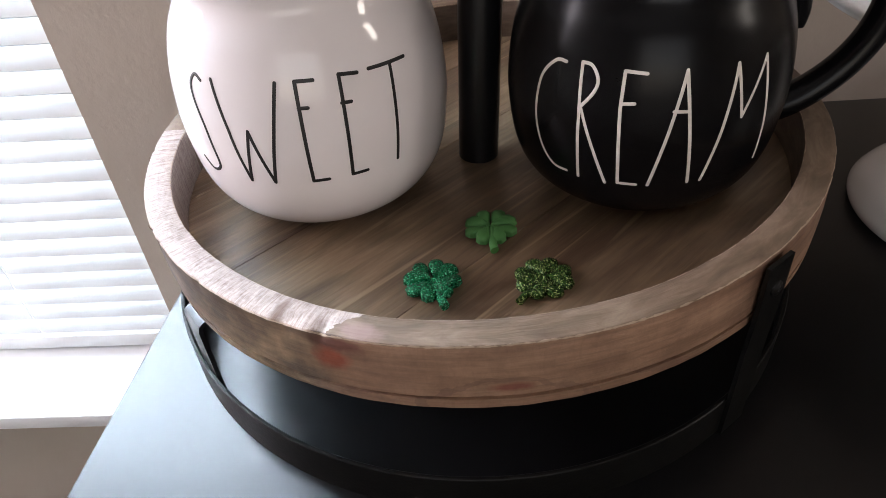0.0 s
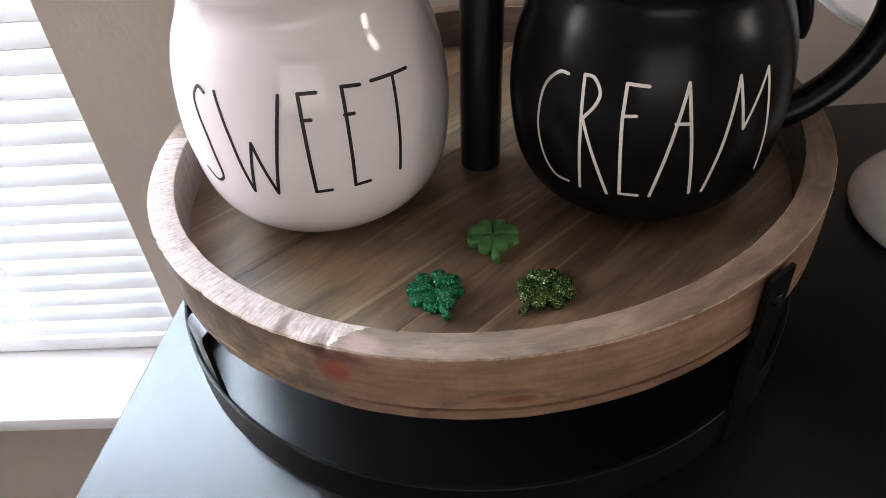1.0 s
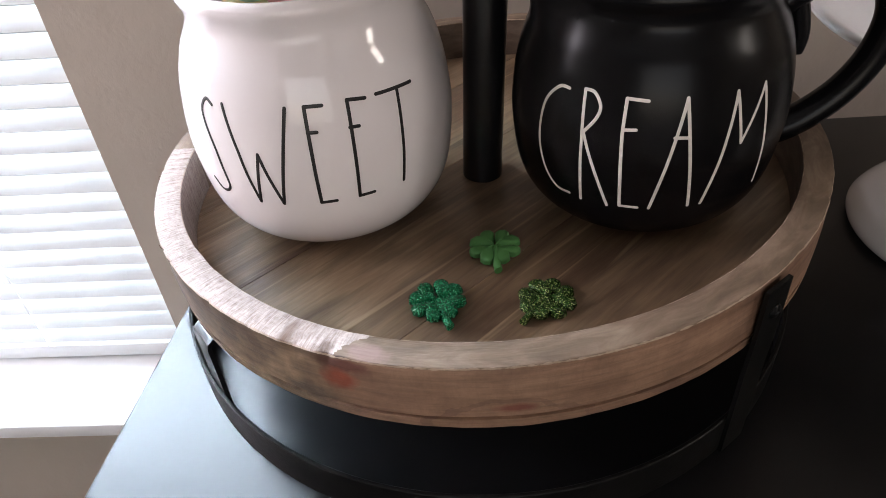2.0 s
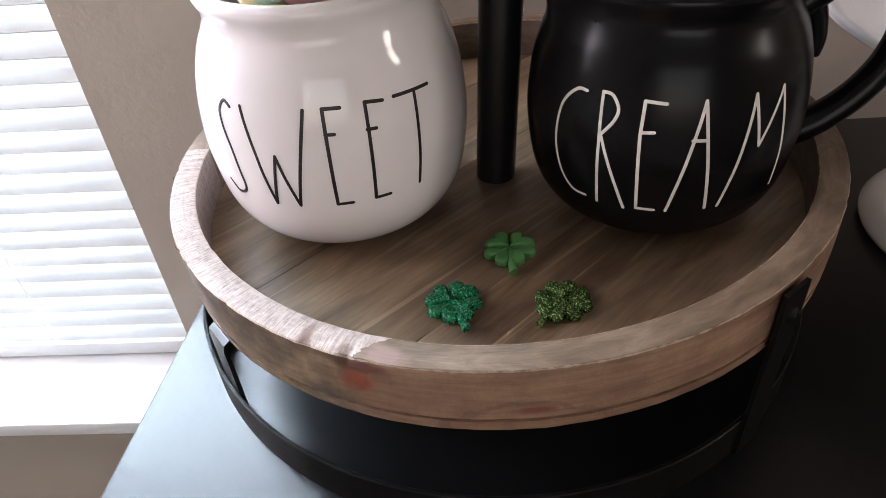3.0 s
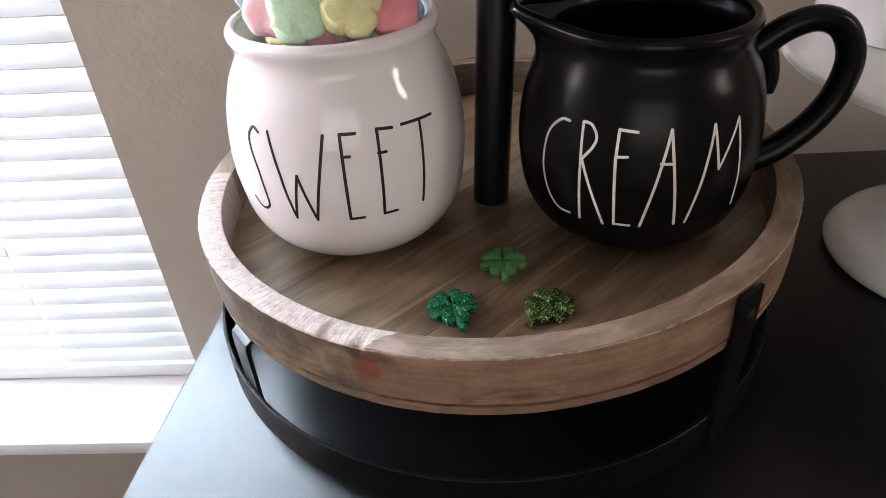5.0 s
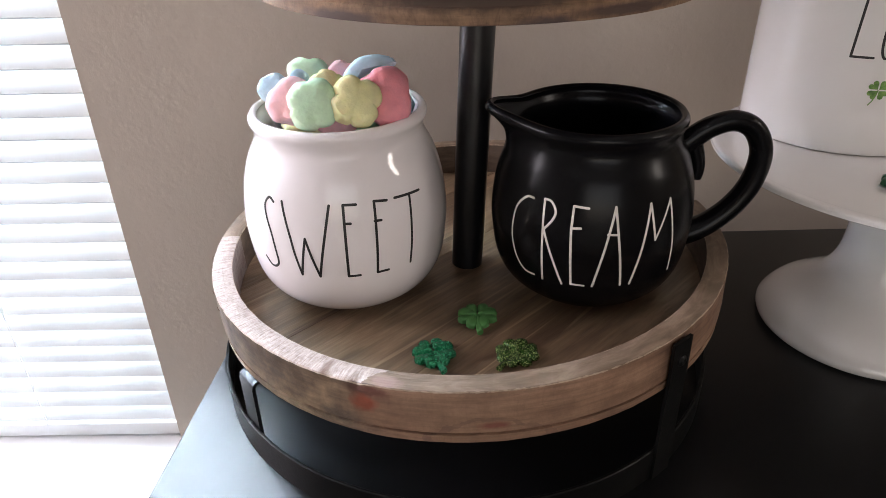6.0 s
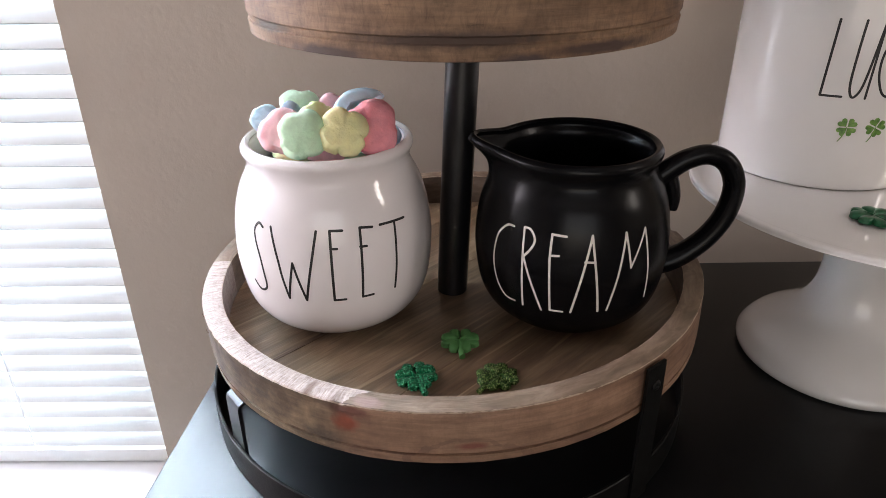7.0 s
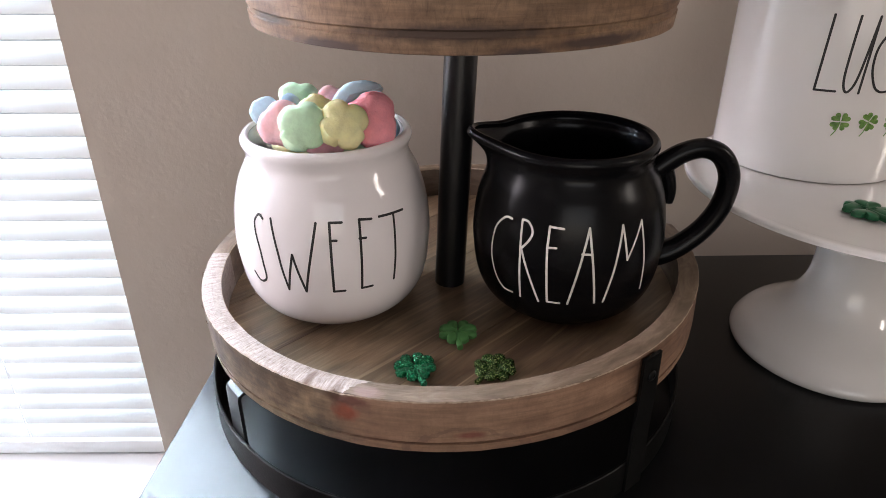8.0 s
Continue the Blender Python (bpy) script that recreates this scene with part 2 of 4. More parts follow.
WALL = painted_wall()
WHITE_TRIM = plain_noise("white_trim_paint", (0.8, 0.8, 0.8), (0.76, 0.76, 0.76), 14, 0.35, 0.0003)
CEILING = plain_noise("ceiling_paint", (0.78, 0.77, 0.75), (0.72, 0.71, 0.69), 60, 0.85, 0.002)
CARPET = plain_noise("carpet", (0.2, 0.17, 0.15), (0.3, 0.26, 0.23), 90, 0.95, 0.004)
BLACK_TABLE = plain_noise("black_lacquer", (0.003, 0.003, 0.0035), (0.005, 0.005, 0.0055), 30, 0.29, 0.0, 0.0, 0.0, 0.305, 0.33)
SLAT = slat_material()
GLASS = glass_material()
SKY = day_backdrop()
BLACK_METAL = plain_noise("black_powder_coat", (0.003, 0.003, 0.003), (0.007, 0.0066, 0.006), 120, 0.34, 0.0002, 0.0, 0.0, 0.46, 0.2)
SCREW_METAL = plain_noise("dark_screw_steel", (0.02, 0.02, 0.021), (0.035, 0.035, 0.036), 200, 0.28, 0.0001, 0.8)
POST_METAL = plain_noise("black_post_paint", (0.004, 0.004, 0.005), (0.007, 0.007, 0.008), 120, 0.29)
WHITE_GLAZE = plain_noise("white_glaze", (0.86, 0.808, 0.815), (0.88, 0.83, 0.838), 25, 0.08, 0.0, 0.0, 0.25)
STAND_GLAZE = plain_noise("cream_white_glaze", (0.76, 0.73, 0.71), (0.79, 0.76, 0.74), 20, 0.11, 0.0, 0.0, 0.5)
BLACK_GLAZE = plain_noise("black_satin_glaze", (0.003, 0.003, 0.0035), (0.004, 0.004, 0.005), 40, 0.23, 0.00003, 0.0, 0.0, 0.29, 0.17)
BLACK_INK = plain_noise("black_letter_paint", (0.008, 0.007, 0.008), (0.014, 0.013, 0.013), 300, 0.45)
WHITE_INK = plain_noise("pale_letter_paint", (0.72, 0.66, 0.61), (0.8, 0.75, 0.7), 300, 0.5)
GREY_LINE = plain_noise("shadow_gap_glaze", (0.2, 0.18, 0.16), (0.28, 0.25, 0.22), 200, 0.5)
GREEN_MATTE = plain_noise("matte_green_resin", (0.062, 0.205, 0.055), (0.08, 0.25, 0.068), 150, 0.62, 0.0001)
GREEN_GLITTER = glitter("emerald_glitter", (0.0, 0.2, 0.075), (0.25, 1.0, 0.6))
OLIVE_GLITTER = glitter("olive_glitter", (0.036, 0.105, 0.014), (0.85, 1.0, 0.42))
DARK_GREEN = plain_noise("dark_green_resin", (0.008, 0.09, 0.035), (0.012, 0.13, 0.05), 150, 0.3)
DECAL_GREEN = plain_noise("clover_decal", (0.045, 0.14, 0.02), (0.2, 0.36, 0.07), 330, 0.35)


def candy(name, c):
    m, nt, b = mat(name, 0.8, 0, c)
    v = tex_coord(nt)
    n = noise_tex(nt, v, 160, 4, 0.6)
    d = tuple(x * 0.86 for x in c)
    nt.links.new(ramp(nt, n, [(0.3, d), (0.65, c)]), b.inputs["Base Color"])
    bump(nt, b, math_node(nt, "ADD", noise_tex(nt, v, 700, 3), math_node(nt, "MULTIPLY", n, 1.5)), 0.45, 0.0005)
    b.inputs["Subsurface Weight"].default_value = 0.45
    b.inputs["Subsurface Radius"].default_value = (0.004, 0.003, 0.003)
    b.inputs["Subsurface Scale"].default_value = 1.0
    return m


PINK = candy("pink_marshmallow", (0.96, 0.37, 0.43))
PALE_PINK = candy("pale_pink_marshmallow", (0.95, 0.56, 0.60))
MINT = candy("mint_marshmallow", (0.68, 0.92, 0.66))
LEMON = candy("lemon_marshmallow", (0.97, 0.93, 0.52))
BLUE = candy("blue_marshmallow", (0.58, 0.80, 0.93))

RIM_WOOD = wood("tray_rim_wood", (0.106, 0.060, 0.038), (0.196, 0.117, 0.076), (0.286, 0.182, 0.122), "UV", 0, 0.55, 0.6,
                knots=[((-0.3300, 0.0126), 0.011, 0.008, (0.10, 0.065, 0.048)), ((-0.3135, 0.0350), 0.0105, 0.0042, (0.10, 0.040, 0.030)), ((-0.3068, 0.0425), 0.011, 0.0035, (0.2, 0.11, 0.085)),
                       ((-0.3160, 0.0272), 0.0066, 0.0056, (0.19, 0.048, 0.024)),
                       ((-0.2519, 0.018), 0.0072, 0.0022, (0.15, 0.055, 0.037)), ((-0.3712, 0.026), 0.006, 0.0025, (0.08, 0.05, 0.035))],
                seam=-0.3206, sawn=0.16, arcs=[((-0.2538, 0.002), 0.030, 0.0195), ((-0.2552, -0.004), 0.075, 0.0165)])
FLOOR_WOOD = wood("tray_floor_wood", (0.10, 0.063, 0.040), (0.20, 0.138, 0.088), (0.33, 0.24, 0.155), "Object", radians(-44.6), 0.55, 0.31, vary=0.25, streaks=0.75)
UPPER_WOOD = wood("upper_tray_wood", (0.13, 0.068, 0.038), (0.222, 0.128, 0.072), (0.31, 0.195, 0.12), "UV", 0, 0.6, 0.65, sawn=0.5, knots=[((-0.2, 0.0125), 0.05, 0.0045, (0.075, 0.045, 0.032)), ((-0.262, 0.004), 0.022, 0.0035, (0.085, 0.055, 0.045)), ((-0.13, 0.006), 0.03, 0.003, (0.075, 0.045, 0.035)), ((-0.17, 0.003), 0.012, 0.003, (0.07, 0.045, 0.04)), ((-0.31, 0.012), 0.02, 0.003, (0.1, 0.075, 0.055))])

# ---- mesh helpers ----


def finish(name, bm, material, smooth=True):
    bmesh.ops.recalc_face_normals(bm, faces=bm.faces[:])
    me = bpy.data.meshes.new(name)
    bm.to_mesh(me)
    bm.free()
    if smooth:
        me.polygons.foreach_set("use_smooth", [True] * len(me.polygons))
        me.set_sharp_from_angle(angle=radians(38))
    if material:
        me.materials.append(material)
    return me


def part(name, bm, material, parent=None, label="", smooth=True, m=None):
    ob = new(name, finish(name, bm, material, smooth))
    if m is not None:
        ob.matrix_basis = m
    if parent is not None:
        ob.parent = parent
    if label:
        ob["label"] = label
    return ob


def thing(name, label, category, at=(0, 0, 0), rz=0.0, group="", kind=""):
    ob = new(name)
    ob.empty_display_size = 0.02
    ob.matrix_basis = pose(*at, 0, 0, rz)
    return tagged(ob, label, category, group, kind)


def box(bm, x0, y0, z0, x1, y1, z1, bev=0.0, seg=2):
    r = bmesh.ops.create_cube(bm, size=1.0)
    for v in r["verts"]:
        v.co = Vector((x0 + (v.co.x + 0.5) * (x1 - x0), y0 + (v.co.y + 0.5) * (y1 - y0), z0 + (v.co.z + 0.5) * (z1 - z0)))
    if bev:
        es = {e for v in r["verts"] for e in v.link_edges}
        bmesh.ops.bevel(bm, geom=list(es), offset=bev, segments=seg, profile=0.5, affect="EDGES")
    return bm


def quick_box(x0, y0, z0, x1, y1, z1, bev=0.0, seg=2):
    return box(bmesh.new(), x0, y0, z0, x1, y1, z1, bev, seg)


def lathe(profile, n=96, closed=False, uv=True, wob=0.0, seed=0):
    """Turn (r, z) points round z. UV: x along the turn in metres, y along the profile. wob: unevenness of the radius."""
    bm = bmesh.new()
    lay = bm.loops.layers.uv.new("UVMap")
    rows, run = [], [0.0]
    for a, b in zip(profile, profile[1:] + profile[:1]):
        run.append(run[-1] + math.hypot(b[0] - a[0], b[1] - a[1]))
    rmax = max(r for r, z in profile)
    for r, z in profile:
        row = []
        for i in range(n):
            a = 2 * math.pi * i / n - math.pi
            k = 1.0
            if wob:
                k += wob * noise.noise((math.cos(a) * 3 + seed, math.sin(a) * 3, z * 30)) + 0.6 * wob * noise.noise((math.cos(a) * 22 + seed, math.sin(a) * 22, z * 160))
            row.append(bm.verts.new((r * k * math.cos(a), r * k * math.sin(a), z)))
        rows.append(row)
    m = len(rows)
    for j in range(m if closed else m - 1):
        for i in range(n):
            i2, j2 = (i + 1) % n, (j + 1) % m
            f = bm.faces.new((rows[j][i], rows[j][i2], rows[j2][i2], rows[j2][i]))
            a0, a1 = (2 * math.pi * i / n - math.pi) * rmax, (2 * math.pi * (i + 1) / n - math.pi) * rmax
            for lp, (u, v) in zip(f.loops, ((a0, run[j]), (a1, run[j]), (a1, run[j + 1]), (a0, run[j + 1]))):
                lp[lay].uv = (u, v)
    if not closed:
        for row in (rows[0], rows[-1]):
            if row[0].co.xy.length < 1e-6:
                bmesh.ops.pointmerge(bm, verts=row, merge_co=(0, 0, row[0].co.z))
    return bm


def smooth_profile(pts, per=6):
    """Catmull-Rom through (r, z) points."""
    out = []
    P = [pts[0]] + pts + [pts[-1]]
    for i in range(1, len(P) - 2):
        p0, p1, p2, p3 = (Vector(P[k]) for k in (i - 1, i, i + 1, i + 2))
        for s in range(per):
            t = s / per
            q = 0.5 * (2 * p1 + (p2 - p0) * t + (2 * p0 - 5 * p1 + 4 * p2 - p3) * t * t + (3 * p1 - p0 - 3 * p2 + p3) * t ** 3)
            out.append((max(q.x, 0), q.y))
    out.append(pts[-1])
    return out


def tube(bm, pts, radius, sides=8, squash=None, closed_ends=True):
    """A round bar along points; radius may be a list; squash (a, b) scales the section."""
    rings, prev = [], None
    n = len(pts)
    pts = [Vector(p) for p in pts]
    for i, p in enumerate(pts):
        d = (pts[min(i + 1, n - 1)] - pts[max(i - 1, 0)]).normalized()
        if prev is None:
            side = d.orthogonal().normalized()
        else:
            side = (prev - d * prev.dot(d)).normalized()
        prev = side
        up = d.cross(side)
        r = radius[i] if isinstance(radius, (list, tuple)) else radius
        sa, sb = squash if squash else (1, 1)
        rings.append([bm.verts.new(p + r * (math.cos(2 * math.pi * k / sides) * side * sa + math.sin(2 * math.pi * k / sides) * up * sb)) for k in range(sides)])
    for a, b in zip(rings, rings[1:]):
        for k in range(sides):
            bm.faces.new((a[k], a[(k + 1) % sides], b[(k + 1) % sides], b[k]))
    if closed_ends:
        bm.faces.new(rings[0][::-1])
        bm.faces.new(rings[-1])
    return bm


def spline(pts, per=8):
    out = []
    P = [Vector(p) for p in ([pts[0]] + list(pts) + [pts[-1]])]
    for i in range(1, len(P) - 2):
        p0, p1, p2, p3 = P[i - 1:i + 3]
        for s in range(per):
            t = s / per
            out.append(0.5 * (2 * p1 + (p2 - p0) * t + (2 * p0 - 5 * p1 + 4 * p2 - p3) * t * t + (3 * p1 - p0 - 3 * p2 + p3) * t ** 3))
    out.append(P[-2])
    return out


def puff(bm, outline, half, edge=0.35, flat_bottom=False, crown=0.25, m=None):
    """A cushion over a closed outline of (x, y): rounded edge, slightly domed faces."""
    layers = [(1 - edge * (1 - math.cos(a)), math.sin(a)) for a in [radians(d) for d in (-90, -65, -35, 0, 35, 65, 90)]]
    if flat_bottom:
        layers = [(1.0, -1.0), (1.0, -0.2), (1 - edge * 0.12, 0.35), (1 - edge * 0.45, 0.75), (1 - edge, 1.0)]
    cx, cy = sum(p[0] for p in outline) / len(outline), sum(p[1] for p in outline) / len(outline)
    rings = []
    for s, h in layers:
        rings.append([bm.verts.new((cx + (x - cx) * s, cy + (y - cy) * s, half * h)) for x, y in outline])
    n = len(outline)
    for a, b in zip(rings, rings[1:]):
        for k in range(n):
            bm.faces.new((a[k], a[(k + 1) % n], b[(k + 1) % n], b[k]))
    top = bm.verts.new((cx, cy, half * (1 + crown)))
    for k in range(n):
        bm.faces.new((rings[-1][k], rings[-1][(k + 1) % n], top))
    low = bm.verts.new((cx, cy, -half * (1 if flat_bottom else 1 + crown)))
    for k in range(n):
        bm.faces.new((rings[0][(k + 1) % n], rings[0][k], low))
    if m is not None:
        vs = [v for r in rings for v in r] + [top, low]
        bmesh.ops.transform(bm, matrix=m, verts=vs)
    return bm


# ---- the room ----
WY, WX = 0.262, -0.3735          # face of the wall, edge of the window opening
SILL, HEAD, WLEFT = -0.358, 1.38, -1.45
TABLE_H = 0.92                  # the table's height over the room's floor; its top is z = 0
FZ, CZ = -TABLE_H, 1.52


def setting(name, bm, material, label, category="wall"):
    return tagged(part(name, bm, material, None, "", False), label, category, "", "structure")


bm = bmesh.new()
box(bm, WX, WY, FZ, 2.14, WY + 0.14, CZ)
box(bm, WLEFT, WY, FZ, WX, WY + 0.14, SILL - 0.022)
box(bm, WLEFT, WY, HEAD, WX, WY + 0.14, CZ)
box(bm, -1.69, WY, FZ, WLEFT, WY + 0.14, CZ)
setting("wall_north", bm, WALL, "beige painted wall with light orange-peel texture")


def wall_with_hole(axis, at, thick, lo, hi, h0, h1, z0, z1):
    """A wall in the plane axis = at, from lo to hi along the other axis, with one opening."""
    bm = bmesh.new()
    for a, b, c, d in ((lo, h0, FZ, CZ), (h1, hi, FZ, CZ), (h0, h1, FZ, z0), (h0, h1, z1, CZ)):
        if axis == "y":
            box(bm, a, at - thick, c, b, at, d)
        else:
            box(bm, at - thick, a, c, at, b, d)
    return bm


setting("wall_south", wall_with_hole("y", -2.7, 0.14, -1.69, 2.14, -0.75, 0.95, -0.2, 1.1), WALL, "beige painted wall across the room")
# the opening in the west wall only makes room for the added fill lamp
setting("wall_west", wall_with_hole("x", -1.55, 0.14, -2.7, WY, -0.20, 0.16, 0.06, 0.98), WALL, "beige painted side wall")
setting("wall_east", wall_with_hole("x", 2.14, 0.14, -2.7, WY, -0.82, -0.58, 0.62, 1.22), WALL, "beige painted side wall")
setting("floor", quick_box(-1.69, -2.84, FZ - 0.1, 2.14, WY + 0.14, FZ), CARPET, "brown carpeted floor", "floor")
setting("ceiling", quick_box(-1.69, -2.84, CZ, 2.14, WY + 0.14, CZ + 0.1), CEILING, "white ceiling", "ceiling")
setting("backdrop", quick_box(-3.2, 1.6, -2.5, 1.5, 1.65, 3.5), SKY, "bright daylight sky outside the window", "sky")

# sill board, deep and white
sill = tagged(part("window_sill", quick_box(WLEFT - 0.05, WY - 0.096, SILL - 0.022, WX + 0.05, WY + 0.139, SILL, 0.004), WHITE_TRIM), "white painted deep window sill board", "sill", "", "structure")

# window sash behind the blind
win = thing("window_1", "white framed window behind a closed blind", "window", (0, 0, 0), 0, "", "structure")
wy0, wy1 = WY + 0.095, WY + 0.135
part("window_frame", quick_box(WLEFT, wy0, SILL, WLEFT + 0.05, wy1, HEAD, 0.003), WHITE_TRIM, win)
part("window_frame", quick_box(WX - 0.05, wy0, SILL, WX, wy1, HEAD, 0.003), WHITE_TRIM, win)
part("window_frame", quick_box(WLEFT + 0.05, wy0, HEAD - 0.05, WX - 0.05, wy1, HEAD, 0.003), WHITE_TRIM, win)
part("window_frame", quick_box(WLEFT + 0.05, wy0, SILL, WX - 0.05, wy1, SILL + 0.05, 0.003), WHITE_TRIM, win)
pane = part("pane", quick_box(WLEFT + 0.05, wy0 + 0.015, SILL + 0.05, WX - 0.05, wy0 + 0.019, HEAD - 0.05), GLASS, win, "clear window glass", False)
pane.visible_shadow = False

# the blind
blind = thing("window_blind", "white horizontal slat blind, lowered, backlit by daylight", "blind", (WLEFT, WY + 0.02, SILL))
PITCH = 0.0244
bl_w = WX - WLEFT - 0.002
sl = bmesh.new()
nseg = 6
prof = [(-0.0160 + 0.032 * k / nseg, 0.0022 * (1 - (2 * k / nseg - 1) ** 2)) for k in range(nseg + 1)]
ring0, ring1 = [], []
for x, ring in ((0.006, ring0), (bl_w, ring1)):
    for y, z in prof:
        ring.append(sl.verts.new((x, y, z + 0.0015)))
    for y, z in reversed(prof):
        ring.append(sl.verts.new((x, y, z - 0.0015)))
for k in range(len(ring0)):
    k2 = (k + 1) % len(ring0)
    sl.faces.new((ring0[k], ring0[k2], ring1[k2], ring1[k]))
sl.faces.new(ring0[::-1])
sl.faces.new(ring1)
slat_mesh = finish("slat", sl, SLAT)
slats = int((HEAD - 0.05 - SILL - 0.05) / PITCH)
for i in range(slats):
    s = new("slat", slat_mesh)
    s.parent = blind
    s.matrix_basis = pose(0, 0, 0.043 + i * PITCH, 49 + 1.5 * math.sin(i * 2.3), 0, 0)
part("bottom_rail", quick_box(0.006, -0.012, 0.004, bl_w, 0.012, 0.026, 0.004), WHITE_TRIM, blind, "white bottom rail")
part("head_rail", quick_box(0.006, -0.022, HEAD - SILL - 0.045, bl_w, 0.022, HEAD - SILL - 0.001, 0.003), WHITE_TRIM, blind)
for x in (bl_w - 0.17, 0.12):
    part("cord", tube(bmesh.new(), [(x, -0.017, 0.03), (x, -0.017, HEAD - SILL - 0.04)], 0.0007, 6), WHITE_TRIM, blind, "thin white ladder cord")

# ---- the black sideboard ----
TBL, TBK = -0.176, 0.160        # left edge at y = 0, back edge
table = thing("sideboard", "black lacquered sideboard with a smooth satin top", "sideboard")
bm = bmesh.new()
corners = [(TBL + 0.069 * TBK, TBK), (1.05, TBK + 0.014), (1.05, -0.30), (TBL - 0.069 * 0.30, -0.30)]
lo = [bm.verts.new((x, y, -0.025)) for x, y in corners]
hi = [bm.verts.new((x, y, 0)) for x, y in corners]
bm.faces.new(hi)
bm.faces.new(lo[::-1])
for k in range(4):
    bm.faces.new((lo[k], lo[(k + 1) % 4], hi[(k + 1) % 4], hi[k]))
bmesh.ops.bevel(bm, geom=bm.edges[:], offset=0.0022, segments=3, profile=0.5, affect="EDGES")
part("top", bm, BLACK_TABLE, table, "satin black top with softened edges")
part("body", quick_box(-0.15, -0.26, FZ + 0.1, 1.03, 0.14, -0.0255, 0.003), BLACK_TABLE, table)
for x in (-0.11, 0.98):
    for y in (-0.23, 0.07):
        part("leg", quick_box(x, y, FZ, x + 0.04, y + 0.04, FZ + 0.0995, 0.003), BLACK_TABLE, table)

# ---- the tiered tray ----
RO, RI, RIMZ, BOTZ, FLZ = 0.1656, 0.1532, 0.0934, 0.0599, 0.068
TC, TILT = (-0.0012, 0.0046), (-0.17, -1.63)      # the wooden tray's centre, and its slight tilt on the stand
RING_R, RING_H = 0.1653, 0.0220
RC = (-0.0041, 0.0002)
LEAN = pose(*TC, 0) @ Matrix.Translation((0, 0, FLZ)) @ Matrix.Rotation(radians(TILT[1]), 4, "Y") @ Matrix.Rotation(radians(TILT[0]), 4, "X") @ Matrix.Translation((0, 0, -FLZ))


def on_floor(x, y, up=0.0):
    """A place on the tray's tilted floor."""
    return (x, y, FLZ + up + 0.0285 * (x - TC[0]) - 0.003 * (y - TC[1]))

tray = thing("tiered_tray", "two-tier round wooden tray on a black metal ring stand", "tray")


def tray_wall(ro, ri, z0, z1, ledge):
    e = 0.0008
    pts = [(ro - 0.0022, z0), (ro - 0.0006, z0 + 0.0008), (ro - 0.0003, z0 + ledge), (ro - 0.0034, z0 + ledge + 0.0003), (ro - 0.0032, z0 + ledge + 0.0011), (ro - 0.0002, z0 + ledge + 0.0019)]
    pts += [(ro, z0 + (z1 - z0) * k / 5) for k in (2, 3, 4)]
    pts += [(ro, z1 - e), (ro - e * 0.35, z1 - e * 0.3), (ro - e, z1), ((ro + ri) / 2, z1 + 0.0002), (ri + e, z1), (ri + e * 0.3, z1 - e * 0.3), (ri, z1 - e)]
    pts += [(ri, z0 + 0.5 * (z1 - z0)), (ri, z0)]
    return lathe(pts, 420, True, True, 0.0022, 3)


bm = tray_wall(RO, RI, BOTZ, RIMZ, 0.0055)
for v in bm.verts:
    a = math.atan2(v.co.y, v.co.x)
    r = v.co.xy.length
    if v.co.z > RIMZ - 0.0009 and r > RO - 0.0012:
        chip = noise.noise((math.cos(a) * 14, math.sin(a) * 14, 3.1)) + 0.7 * noise.noise((math.cos(a) * 47, math.sin(a) * 47, 7.7))
        near = math.exp(-((a + 1.938) / 0.10) ** 2)
        cut = max(0.0, chip - 0.42 + 0.55 * near) * 0.0028
        v.co.z -= cut
        v.co.xy *= (r - cut * 0.8) / r
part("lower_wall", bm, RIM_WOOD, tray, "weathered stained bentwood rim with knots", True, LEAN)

# stand: ring band, straps and brackets
part("stand_ring", lathe([(RING_R - 0.002, 0.0), (RING_R, 0.0), (RING_R, RING_H - 0.0004), (RING_R - 0.0004, RING_H), (RING_R - 0.0016, RING_H), (RING_R - 0.002, RING_H - 0.0004)], 160, True), BLACK_METAL, tray, "flat black metal ring band", True, pose(*RC, 0))


def bent_strip(path, width, thick, ang):
    """A flat strip in the (r, z) plane, extruded sideways, turned to the angle."""
    bm = bmesh.new()
    L = []
    n = len(path)
    for i, (r, z) in enumerate(path):
        a, b = path[max(i - 1, 0)], path[min(i + 1, n - 1)]
        d = Vector((b[0] - a[0], b[1] - a[1])).normalized()
        nx, nz = d.y * thick / 2, -d.x * thick / 2
        L.append([bm.verts.new(c) for c in ((r + nx, -width / 2, z + nz), (r + nx, width / 2, z + nz), (r - nx, width / 2, z - nz), (r - nx, -width / 2, z - nz))])
    for a, b in zip(L, L[1:]):
        for k in range(4):
            bm.faces.new((a[k], a[(k + 1) % 4], b[(k + 1) % 4], b[k]))
    bm.faces.new(L[0][::-1])
    bm.faces.new(L[-1])
    bmesh.ops.rotate(bm, verts=bm.verts[:], cent=(0, 0, 0), matrix=Matrix.Rotation(radians(ang), 3, "Z"))
    return bm


